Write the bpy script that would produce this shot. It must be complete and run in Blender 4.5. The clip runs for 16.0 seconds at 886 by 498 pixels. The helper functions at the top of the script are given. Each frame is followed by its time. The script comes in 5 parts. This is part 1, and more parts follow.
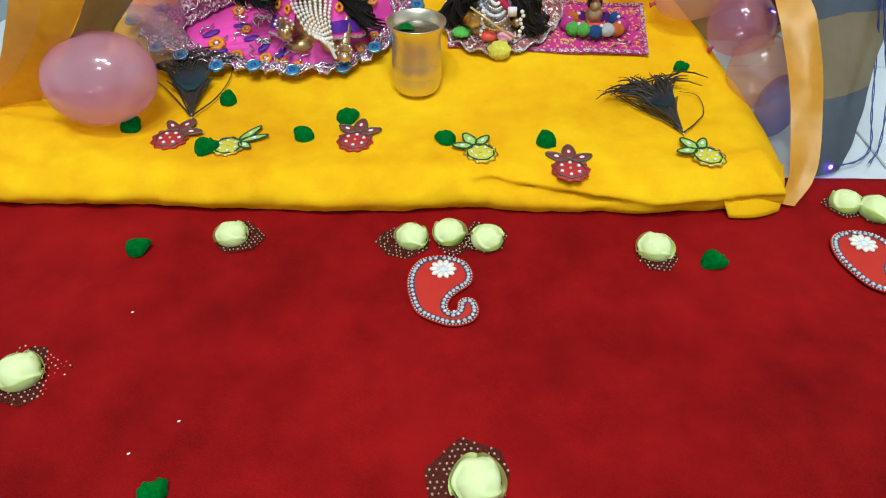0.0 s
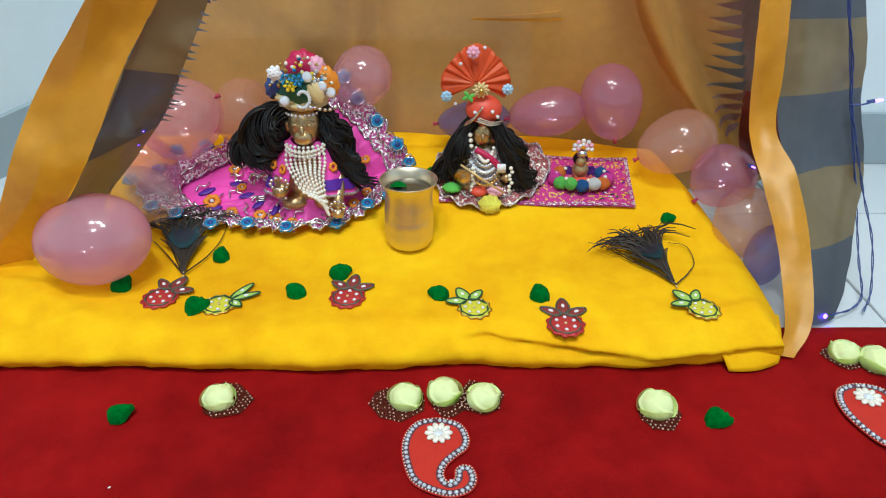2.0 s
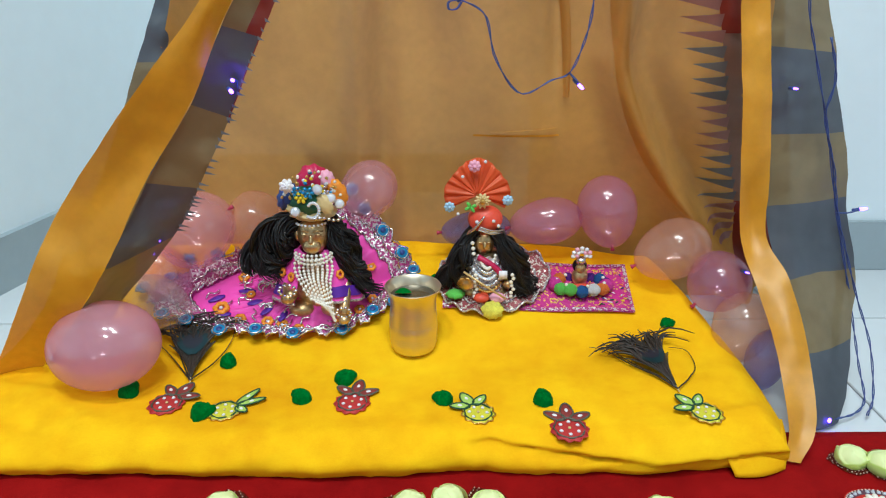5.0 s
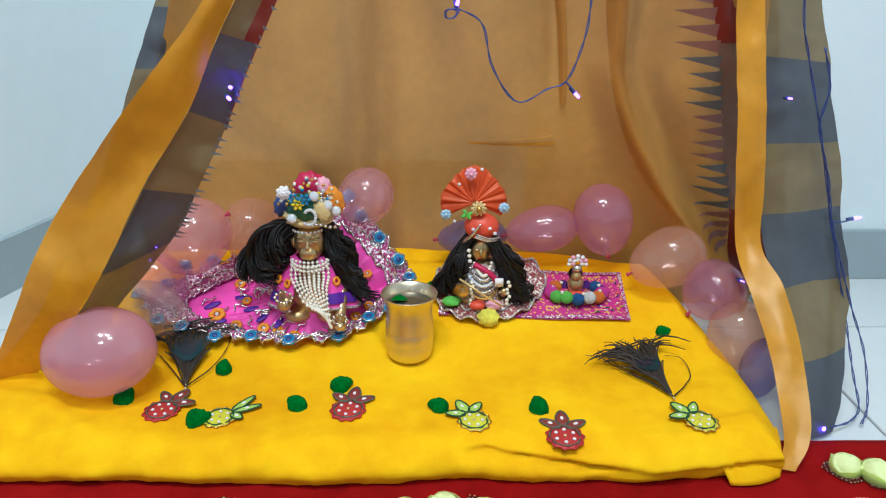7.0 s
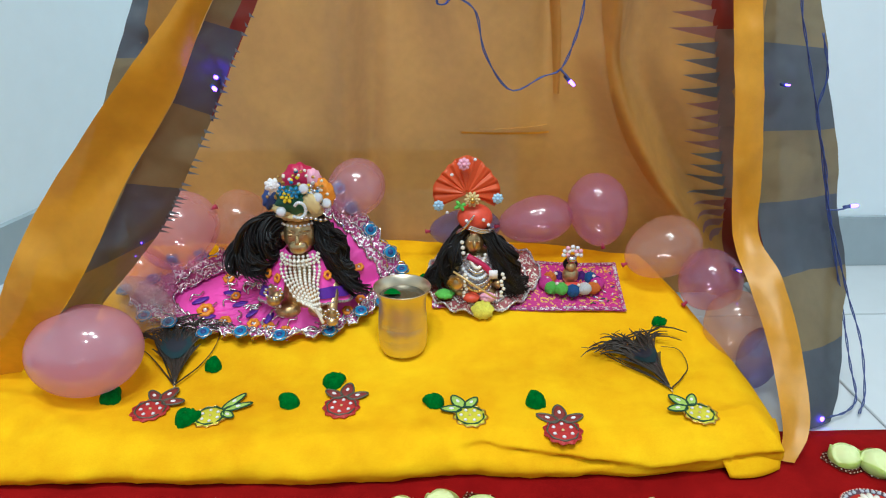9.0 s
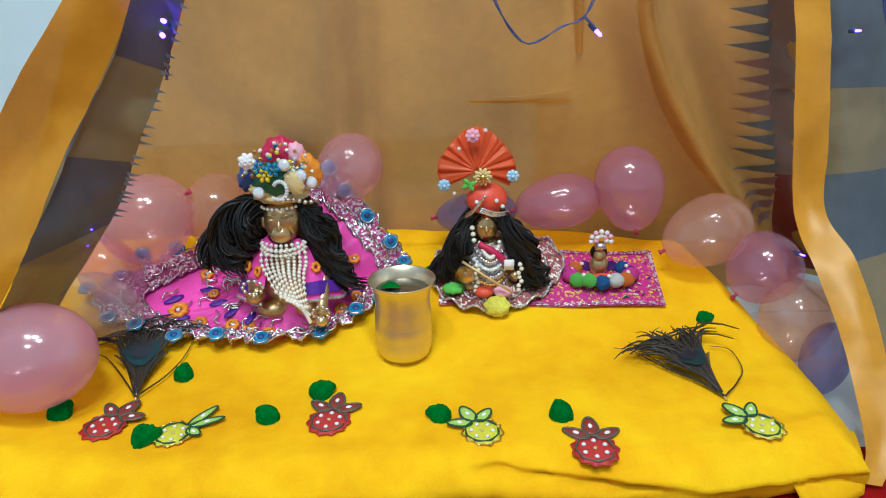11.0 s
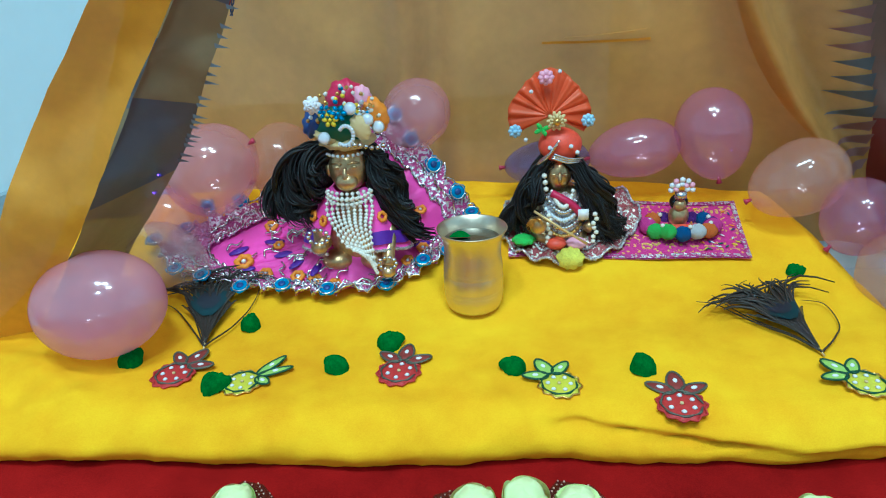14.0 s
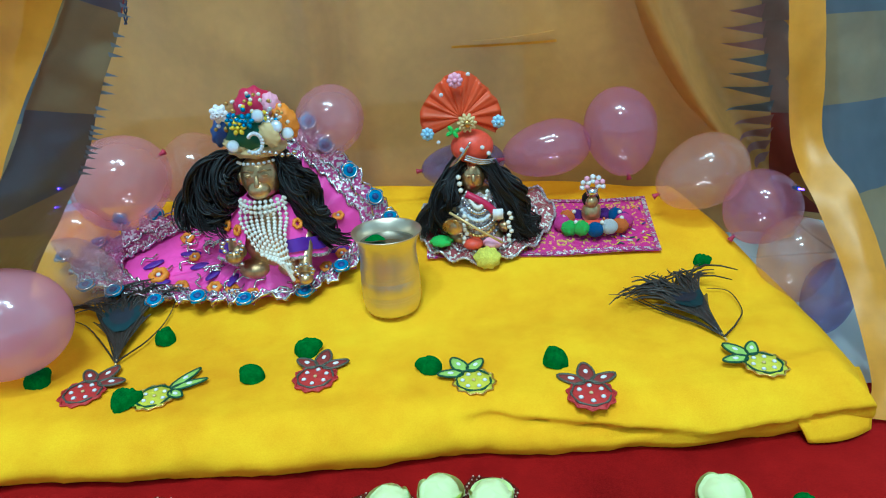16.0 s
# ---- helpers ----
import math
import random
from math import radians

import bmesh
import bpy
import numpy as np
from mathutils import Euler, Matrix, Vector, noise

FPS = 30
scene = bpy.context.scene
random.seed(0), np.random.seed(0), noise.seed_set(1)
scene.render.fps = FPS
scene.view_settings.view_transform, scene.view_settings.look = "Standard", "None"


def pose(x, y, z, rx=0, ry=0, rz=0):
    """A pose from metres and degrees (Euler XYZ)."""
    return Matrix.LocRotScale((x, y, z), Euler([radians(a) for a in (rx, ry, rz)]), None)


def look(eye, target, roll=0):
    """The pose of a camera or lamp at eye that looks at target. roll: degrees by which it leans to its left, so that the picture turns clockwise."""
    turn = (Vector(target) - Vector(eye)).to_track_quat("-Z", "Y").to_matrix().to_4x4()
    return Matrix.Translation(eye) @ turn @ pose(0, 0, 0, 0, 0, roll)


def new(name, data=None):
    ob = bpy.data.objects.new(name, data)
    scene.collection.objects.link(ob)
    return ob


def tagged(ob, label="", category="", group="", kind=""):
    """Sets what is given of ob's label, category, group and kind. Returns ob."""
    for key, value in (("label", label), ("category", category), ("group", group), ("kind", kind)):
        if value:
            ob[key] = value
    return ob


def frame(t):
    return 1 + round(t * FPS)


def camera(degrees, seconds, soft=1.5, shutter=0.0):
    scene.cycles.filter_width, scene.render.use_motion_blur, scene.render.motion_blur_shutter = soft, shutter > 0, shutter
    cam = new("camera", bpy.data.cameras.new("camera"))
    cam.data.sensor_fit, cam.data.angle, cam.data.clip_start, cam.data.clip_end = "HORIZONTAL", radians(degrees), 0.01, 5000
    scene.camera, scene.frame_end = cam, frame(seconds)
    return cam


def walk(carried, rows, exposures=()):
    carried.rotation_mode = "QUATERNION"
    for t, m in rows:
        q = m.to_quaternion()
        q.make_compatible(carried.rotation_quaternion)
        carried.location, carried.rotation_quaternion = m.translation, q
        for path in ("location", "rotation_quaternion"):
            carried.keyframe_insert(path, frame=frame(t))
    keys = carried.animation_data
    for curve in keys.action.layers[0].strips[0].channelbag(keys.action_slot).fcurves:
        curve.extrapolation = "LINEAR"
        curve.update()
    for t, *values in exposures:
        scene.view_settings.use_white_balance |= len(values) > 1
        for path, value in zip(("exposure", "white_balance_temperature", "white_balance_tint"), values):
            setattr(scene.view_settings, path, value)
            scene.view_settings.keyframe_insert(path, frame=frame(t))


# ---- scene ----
cam = camera(64.1, 16.0, soft=1.1)
PATH = [
    (0, (0.031, 0.157, 0.51), (0.041, 1.657, -0.812), 0.7),
    (0.5, (0.029, 0.159, 0.51), (0.052, 1.71, -0.752), 0.7),
    (1, (0.026, 0.171, 0.518), (0.086, 1.843, -0.577), -0.2),
    (1.5, (0.023, 0.174, 0.528), (0.083, 1.88, -0.515), 0.4),
    (2, (0.027, 0.183, 0.527), (0.064, 1.9, -0.497), 0.4),
    (2.5, (0.028, 0.181, 0.531), (0.052, 1.914, -0.468), 0.2),
    (3, (0.028, 0.185, 0.528), (0.051, 1.955, -0.402), 0.3),
    (3.5, (0.029, 0.182, 0.533), (0.054, 1.989, -0.323), -0.1),
    (4, (0.027, 0.176, 0.53), (0.016, 1.991, -0.307), -0.4),
    (4.5, (0.026, 0.161, 0.534), (0.045, 2.008, -0.234), -0.3),
    (7, (0.025, 0.158, 0.536), (0.067, 2.019, -0.196), 0.4),
    (7.5, (0.023, 0.163, 0.535), (0.074, 2.016, -0.214), 0.2),
    (8, (0.026, 0.159, 0.538), (0.075, 2.014, -0.208), -0.1),
    (8.5, (0.017, 0.162, 0.542), (0.099, 2.008, -0.222), 0.4),
    (11, (0.04, 0.292, 0.46), (0.056, 2.149, -0.283), -1.3),
    (11.5, (0.043, 0.305, 0.45), (0.032, 2.177, -0.255), -2.1),
    (12, (0.032, 0.3, 0.43), (-0.072, 2.169, -0.272), -5.4),
    (12.5, (0.027, 0.3, 0.434), (-0.134, 2.149, -0.311), -4.4),
    (13, (0.012, 0.303, 0.433), (-0.215, 2.131, -0.346), -4.4),
    (13.5, (0.011, 0.312, 0.427), (-0.187, 2.13, -0.381), -3.4),
    (14, (0.018, 0.313, 0.426), (-0.113, 2.135, -0.388), -3.1),
    (14.5, (0.031, 0.314, 0.427), (-0.007, 2.143, -0.382), -2.4),
    (15, (0.051, 0.307, 0.422), (0.079, 2.136, -0.389), -2.8),
    (15.5, (0.058, 0.303, 0.416), (0.111, 2.129, -0.397), -3.1),
    (16, (0.053, 0.306, 0.42), (0.068, 2.14, -0.379), -3.6),
]
walk(cam, [(t, look(eye, target, roll)) for t, eye, target, roll in PATH],
     exposures=[(0, 0.03, 5900, 0), (10.7, 0.03, 5900, 0), (12.0, 0.03, 4600, -20), (16, 0.03, 4600, -20)])

# ---- light ----
world = bpy.data.worlds.new("world")
scene.world = world
world.use_nodes = True
world.node_tree.nodes["Background"].inputs[0].default_value = (0.9, 0.95, 1.0, 1)
world.node_tree.nodes["Background"].inputs[1].default_value = 0.05
LAMP = 15.5


def area_lamp(name, eye, target, w, h, power, colour):
    la = bpy.data.lights.new(name, "AREA")
    la.shape, la.size, la.size_y, la.energy, la.color = "RECTANGLE", w, h, power, colour
    ob = new(name, la)
    ob.matrix_world = look(eye, target)
    return ob


LAMPS = ((-0.48, 0.00, 2.40), (-0.02, 0.05, 2.40), (0.35, -0.30, 2.40), (-0.25, -1.10, 2.40))
for place in LAMPS:
    area_lamp("panel_lamp", place, (0.0, 0.9, 0), 0.26, 0.16, LAMP * 0.95, (1.0, 0.98, 0.96))


# ---- materials ----
class Nodes:
    def __init__(self, name):
        self.mat = bpy.data.materials.new(name)
        self.mat.use_nodes = True
        self.t = self.mat.node_tree
        self.bsdf = self.t.nodes["Principled BSDF"]
        self.out = self.t.nodes["Material Output"]

    def add(self, kind, **inputs):
        n = self.t.nodes.new(kind)
        for k, v in inputs.items():
            n.inputs[k.replace("_", " ")].default_value = v
        return n

    def link(self, a, b):
        self.t.links.new(a, b)

    def noise(self, scale, detail=4, rough=0.55, coord="Object"):
        c = self.t.nodes.new("ShaderNodeTexCoord")
        n = self.add("ShaderNodeTexNoise", Scale=scale, Detail=detail, Roughness=rough)
        self.link(c.outputs[coord], n.inputs["Vector"])
        return n.outputs["Fac"]

    def ramp(self, fac, stops):
        r = self.t.nodes.new("ShaderNodeValToRGB")
        e = r.color_ramp.elements
        while len(e) < len(stops):
            e.new(0.5)
        for i, (p, c) in enumerate(stops):
            e[i].position, e[i].color = p, c
        self.link(fac, r.inputs[0])
        return r.outputs[0]

    def mix(self, fac, a, b, blend="MIX"):
        m = self.t.nodes.new("ShaderNodeMix")
        m.data_type, m.blend_type = "RGBA", blend
        for sock, v in ((m.inputs[0], fac), (m.inputs[6], a), (m.inputs[7], b)):
            if isinstance(v, bpy.types.NodeSocket):
                self.link(v, sock)
            else:
                sock.default_value = v
        return m.outputs[2]

    def bump(self, fac, strength, dist=0.001):
        b = self.add("ShaderNodeBump", Strength=strength, Distance=dist)
        self.link(fac, b.inputs["Height"])
        self.link(b.outputs[0], self.bsdf.inputs["Normal"])
        return b


def shade(c, k):
    return tuple(min(1, v * k) for v in c[:3]) + (1,)


def plain(name, colour, rough=0.5, metal=0.0, vary=0.15, scale=60, bump=0.15, sheen=0.0, coat=0.0, dist=0.0006):
    n = Nodes(name)
    f = n.noise(scale)
    f2 = n.noise(scale * 0.12, 2)
    c = n.ramp(f, [(0.25, shade(colour, 1 - vary)), (0.75, shade(colour, 1 + vary))])
    c = n.mix(0.5, c, n.ramp(f2, [(0.3, shade(colour, 1 - vary)), (0.7, shade(colour, 1 + vary * 0.6))]))
    n.link(c, n.bsdf.inputs["Base Color"])
    n.bsdf.inputs["Roughness"].default_value = rough
    n.bsdf.inputs["Metallic"].default_value = metal
    n.bsdf.inputs["Coat Weight"].default_value = coat
    if sheen:
        n.bsdf.inputs["Sheen Weight"].default_value = sheen
        n.bsdf.inputs["Sheen Roughness"].default_value = 0.4
        n.bsdf.inputs["Sheen Tint"].default_value = shade(colour, 1.3)
    if bump:
        n.bump(f, bump, dist)
    return n.mat


def velvet(name, colour, pale, dark, streak=5.0, sheen=0.5):
    """Pile cloth with brushed patches of nap."""
    n = Nodes(name)
    big = n.noise(streak, 5, 0.62)
    mid = n.noise(streak * 6, 3)
    fine = n.noise(900, 2)
    c = n.ramp(big, [(0.32, dark), (0.5, colour), (0.72, pale)])
    c = n.mix(0.35, c, n.ramp(mid, [(0.3, dark), (0.7, pale)]))
    c = n.mix(0.2, c, n.ramp(fine, [(0.35, dark), (0.65, pale)]))
    n.link(c, n.bsdf.inputs["Base Color"])
    n.bsdf.inputs["Roughness"].default_value = 0.85
    n.bsdf.inputs["Specular IOR Level"].default_value = 0.06
    n.bsdf.inputs["Sheen Weight"].default_value = sheen
    n.bsdf.inputs["Sheen Roughness"].default_value = 0.35
    n.bsdf.inputs["Sheen Tint"].default_value = pale
    n.bump(fine, 0.35, 0.0006)
    return n.mat


def sheer(name, colour, clear=0.2, weave=1500, glow=0.35, vary=0.2, gloss=0.05):
    """Thin woven cloth: some light passes through."""
    n = Nodes(name)
    c = n.t.nodes.new("ShaderNodeTexCoord")
    w1 = n.add("ShaderNodeTexWave", Scale=weave * 0.3, Distortion=2.0, Detail=2.0)
    n.link(c.outputs["Object"], w1.inputs["Vector"])
    f = n.noise(9, 4)
    f2 = n.noise(70, 3)
    col = n.ramp(f, [(0.3, shade(colour, 1 - vary)), (0.7, shade(colour, 1 + vary))])
    col = n.mix(0.3, col, n.ramp(f2, [(0.3, shade(colour, 0.8)), (0.7, shade(colour, 1.15))]))
    col = n.mix(0.15, col, n.ramp(w1.outputs["Fac"], [(0.2, shade(colour, 0.7)), (0.8, shade(colour, 1.25))]))
    dif = n.t.nodes.new("ShaderNodeBsdfDiffuse")
    tra = n.t.nodes.new("ShaderNodeBsdfTranslucent")
    glo = n.add("ShaderNodeBsdfGlossy", Roughness=0.42)
    glo.inputs["Color"].default_value = (1, 0.93, 0.8, 1)
    see = n.t.nodes.new("ShaderNodeBsdfTransparent")
    n.link(col, dif.inputs["Color"])
    n.link(col, tra.inputs["Color"])
    n.link(n.mix(0.5, col, (1, 1, 1, 1)), see.inputs["Color"])

    def blend(k, a, b):
        m = n.add("ShaderNodeMixShader", Fac=k)
        n.link(a.outputs[0], m.inputs[1])
        n.link(b.outputs[0], m.inputs[2])
        return m
    body = blend(glow, dif, tra)
    body = blend(gloss, body, glo)
    body = blend(clear, body, see)
    n.link(body.outputs[0], n.out.inputs["Surface"])
    n.t.nodes.remove(n.bsdf)
    return n.mat


def rubber(name, colour, clear):
    """Stretched balloon skin: tinted, half clear, with a wet-looking gloss."""
    n = Nodes(name)
    f = n.noise(14, 3)
    col = n.ramp(f, [(0.3, shade(colour, 0.9)), (0.7, shade(colour, 1.06))])
    n.link(col, n.bsdf.inputs["Base Color"])
    n.bsdf.inputs["Roughness"].default_value = 0.25
    n.bsdf.inputs["Coat Weight"].default_value = 1.0
    n.bsdf.inputs["Coat Roughness"].default_value = 0.05
    tint = n.t.nodes.new("ShaderNodeBsdfTransparent")
    n.link(n.mix(0.70, col, (1, 1, 1, 1)), tint.inputs["Color"])
    tra = n.t.nodes.new("ShaderNodeBsdfTranslucent")
    n.link(col, tra.inputs["Color"])
    glo = n.add("ShaderNodeBsdfGlossy", Roughness=0.10)

    def blend(k, a, b):
        m = n.add("ShaderNodeMixShader", Fac=k)
        n.link(a.outputs[0], m.inputs[1])
        n.link(b.outputs[0], m.inputs[2])
        return m
    body = blend(0.45, n.bsdf, tra)
    body = blend(clear, body, tint)
    body = blend(0.055, body, glo)
    n.link(body.outputs[0], n.out.inputs["Surface"])
    return n.mat


def glitter(name, base, spark, scale=900, metal=0.8, amount=0.5):
    """Tinsel and sequin work: small cells of metal foil among thread."""
    n = Nodes(name)
    c = n.t.nodes.new("ShaderNodeTexCoord")
    v = n.add("ShaderNodeTexVoronoi", Scale=scale)
    n.link(c.outputs["Object"], v.inputs["Vector"])
    sep = n.t.nodes.new("ShaderNodeSeparateColor")
    n.link(v.outputs["Color"], sep.inputs[0])
    pick = n.ramp(sep.outputs[0], [(amount * 0.9, (0, 0, 0, 1)), (min(1, amount * 0.9 + 0.06), (1, 1, 1, 1))])
    n.link(n.mix(pick, spark, base), n.bsdf.inputs["Base Color"])
    inv = n.ramp(pick, [(0, (metal, metal, metal, 1)), (1, (0, 0, 0, 1))])
    n.link(inv, n.bsdf.inputs["Metallic"])
    n.bsdf.inputs["Roughness"].default_value = 0.32
    n.bump(v.outputs["Distance"], 0.8, 0.001)
    return n.mat


def glow_mat(name, colour, power):
    n = Nodes(name)
    n.bsdf.inputs["Base Color"].default_value = colour
    n.bsdf.inputs["Emission Color"].default_value = colour
    n.bsdf.inputs["Emission Strength"].default_value = power
    return n.mat


def glass_mat(name, colour, rough=0.05):
    n = Nodes(name)
    n.bsdf.inputs["Base Color"].default_value = colour
    n.bsdf.inputs["Roughness"].default_value = rough
    n.bsdf.inputs["Metallic"].default_value = 0.25
    n.bsdf.inputs["Coat Weight"].default_value = 1.0
    return n.mat


YELLOW = velvet("yellow_velvet", (0.95, 0.52, 0.003, 1), (1.0, 0.66, 0.008, 1), (0.76, 0.31, 0.002, 1), 5.0, 0.45)
RED = velvet("red_velvet", (0.24, 0.003, 0.004, 1), (0.40, 0.009, 0.009, 1), (0.105, 0.001, 0.002, 1), 3.2, 0.05)
GREEN = velvet("green_velvet", (0.005, 0.14, 0.018, 1), (0.01, 0.23, 0.03, 1), (0.002, 0.06, 0.008, 1), 90.0, 0.3)
WALL = plain("white_wall_paint", (0.76, 0.86, 0.92, 1), 0.6, vary=0.03, scale=25, bump=0.06)
CEIL = plain("white_ceiling_paint", (0.82, 0.82, 0.81, 1), 0.7, vary=0.03, scale=25, bump=0.06)
GREY = plain("grey_skirting_stone", (0.33, 0.40, 0.44, 1), 0.3, vary=0.06, scale=40, bump=0.03)
TILE = plain("white_vitrified_tile", (0.66, 0.71, 0.74, 1), 0.12, vary=0.04, scale=18, bump=0.01, coat=0.3)
GROUT = plain("tile_grout", (0.42, 0.44, 0.45, 1), 0.8, vary=0.1)
SAREE = sheer("orange_sheer_cloth", (0.63, 0.318, 0.064, 1), 0.11, glow=0.3)
BAND = sheer("amber_border_silk", (0.76, 0.36, 0.018, 1), 0.05, glow=0.3)
DARK = sheer("charcoal_check_cloth", (0.075, 0.090, 0.117, 1), 0.07, glow=0.2)
OLIVE = sheer("olive_check_cloth", (0.22, 0.17, 0.085, 1), 0.09, glow=0.25)
MAROON = sheer("maroon_check_cloth", (0.24, 0.018, 0.02, 1), 0.08, glow=0.3)
ROSYGREY = sheer("rosy_grey_cloth", (0.27, 0.17, 0.15, 1), 0.12, glow=0.3)
SPIKE_BLUE = sheer("slate_thread", (0.15, 0.18, 0.22, 1), 0.05)
SPIKE_PINK = sheer("mauve_thread", (0.33, 0.17, 0.17, 1), 0.05)
# the steel's warm base colour paints in the yellow cloth's reflection
STEEL = plain("brushed_steel_yellow_cast", (0.72, 0.63, 0.48, 1), 0.38, 1.0, vary=0.06, scale=30, bump=0.04)
BRASS = plain("aged_brass", (0.62, 0.44, 0.22, 1), 0.34, 0.85, vary=0.45, scale=130, bump=0.4, dist=0.0007)
GOLD = plain("gold_foil", (0.72, 0.47, 0.14, 1), 0.3, 1.0, vary=0.2)
SILVER = plain("silver_foil", (0.75, 0.74, 0.75, 1), 0.25, 1.0, vary=0.2, scale=300, bump=0.3)
GEM = glass_mat("clear_rhinestone", (0.85, 0.90, 0.97, 1))
PEARL = plain("pearl_bead", (0.86, 0.82, 0.72, 1), 0.22, vary=0.05, bump=0.0, coat=0.6)
HAIR = plain("black_hair", (0.0022, 0.002, 0.003, 1), 0.48, vary=0.3, scale=900, bump=0.3)
PINK = plain("hot_pink_satin", (0.96, 0.085, 0.52, 1), 0.45, vary=0.15, scale=70, bump=0.5, sheen=0.3, dist=0.002)
PINKLACE = glitter("pink_silver_lace", (0.42, 0.05, 0.22, 1), (0.85, 0.80, 0.84, 1), 420, 0.75, 0.42)
SILVERLACE = glitter("silver_lace", (0.40, 0.32, 0.32, 1), (0.78, 0.76, 0.78, 1), 500, 0.8, 0.6)
REDLACE = glitter("maroon_tinsel_lace", (0.30, 0.06, 0.07, 1), (0.62, 0.58, 0.50, 1), 430, 0.8, 0.32)
MAGMAT = glitter("magenta_embroidery", (0.55, 0.03, 0.24, 1), (0.85, 0.55, 0.15, 1), 330, 0.4, 0.22)
PURPLE = plain("purple_satin", (0.10, 0.02, 0.36, 1), 0.45, vary=0.15)
ORANGE = plain("orange_thread", (0.90, 0.30, 0.02, 1), 0.5, vary=0.2)
BLUE = plain("sky_blue_foil", (0.03, 0.27, 0.55, 1), 0.3, 0.3, vary=0.3, scale=200)
NAVY = plain("navy_satin", (0.03, 0.07, 0.26, 1), 0.4, vary=0.2)
TEAL = plain("bottle_green_satin", (0.01, 0.12, 0.06, 1), 0.4, vary=0.2)
CREAM = plain("cream_satin", (0.72, 0.56, 0.26, 1), 0.5, vary=0.1)
CRIMSON = plain("crimson_satin", (0.50, 0.01, 0.08, 1), 0.45, vary=0.2, sheen=0.3)
LEMON = plain("lemon_bead", (0.85, 0.65, 0.02, 1), 0.4, vary=0.1)
WHITE = plain("white_foam", (0.86, 0.84, 0.86, 1), 0.6, vary=0.05)
BLUSH = plain("pale_pink_foam", (0.85, 0.42, 0.56, 1), 0.6, vary=0.1)
CORAL = sheer("coral_net_cloth", (0.98, 0.16, 0.045, 1), 0.16, glow=0.4, gloss=0.04)
CORALDARK = plain("coral_brocade", (0.72, 0.08, 0.04, 1), 0.45, vary=0.25, scale=260, bump=0.5)


def foam(name, colour, through_it):
    """Thin craft foam: matt, and light shines through the sheet."""
    m = plain(name, colour, 0.9, vary=0.02, scale=90, bump=0.0)
    t = m.node_tree
    bsdf, out = t.nodes["Principled BSDF"], t.nodes["Material Output"]
    tra, mix = t.nodes.new("ShaderNodeBsdfTranslucent"), t.nodes.new("ShaderNodeMixShader")
    tra.inputs["Color"].default_value = colour
    mix.inputs[0].default_value = through_it
    t.links.new(bsdf.outputs[0], mix.inputs[1])
    t.links.new(tra.outputs[0], mix.inputs[2])
    t.links.new(mix.outputs[0], out.inputs["Surface"])
    return m


ROSE = foam("pale_lime_foam", (0.89, 1.0, 0.50, 1), 0.14)
NET = sheer("brown_sequin_net", (0.16, 0.05, 0.03, 1), 0.55, gloss=0.02)
SEQUIN = plain("pinkish_sequin", (0.80, 0.62, 0.52, 1), 0.3, 0.5, vary=0.2)
LILAC = plain("lilac_rhinestone", (0.70, 0.77, 0.95, 1), 0.14, 0.35, vary=0.35, scale=420, bump=0.3, coat=0.6)
APPRED = plain("red_applique_cloth", (0.46, 0.03, 0.03, 1), 0.6, vary=0.15, scale=240, bump=0.4)
APPYEL = plain("yellow_applique_cloth", (0.66, 0.62, 0.04, 1), 0.6, vary=0.15, scale=240, bump=0.4)
APPDARK = plain("maroon_leaf_cloth", (0.24, 0.035, 0.03, 1), 0.6, vary=0.15, scale=240, bump=0.4)
APPGREEN = plain("green_leaf_cloth", (0.42, 0.62, 0.12, 1), 0.6, vary=0.15, scale=240, bump=0.4)
EDGEGREEN = plain("dark_green_cord", (0.012, 0.075, 0.03, 1), 0.6, vary=0.3, scale=300, bump=0.5)
EDGEGREY = plain("grey_tinsel_cord", (0.12, 0.12, 0.09, 1), 0.5, 0.3, vary=0.4, scale=300, bump=0.5)
PAISRED = plain("red_paisley_card", (0.52, 0.024, 0.012, 1), 0.95, vary=0.12, scale=60, bump=0.1)
SLATE = plain("slate_foil_band", (0.09, 0.035, 0.055, 1), 0.5, vary=0.3, scale=300)
BARB = plain("dark_feather_barb", (0.034, 0.026, 0.020, 1), 0.5, vary=0.5, scale=120, bump=0.0)
BARBTEAL = plain("teal_feather_eye", (0.010, 0.045, 0.055, 1), 0.35, 0.3, vary=0.5, scale=150, bump=0.1)
WIRE = plain("blue_wire", (0.04, 0.07, 0.24, 1), 0.4, vary=0.1)
WATER = plain("water", (0.05, 0.055, 0.04, 1), 0.05, vary=0.05, bump=0.0, coat=1.0)
LED = glow_mat("violet_led", (0.10, 0.035, 1.0, 1), 24.0)
WEB = sheer("dark_feather_web", (0.045, 0.038, 0.034, 1), 0.30, glow=0.1)
STRAW = plain("gold_stick", (0.72, 0.52, 0.22, 1), 0.4, 0.4, vary=0.2)
MIDNIGHT = plain("midnight_feather_spot", (0.012, 0.018, 0.032, 1), 0.4, vary=0.4, scale=150)
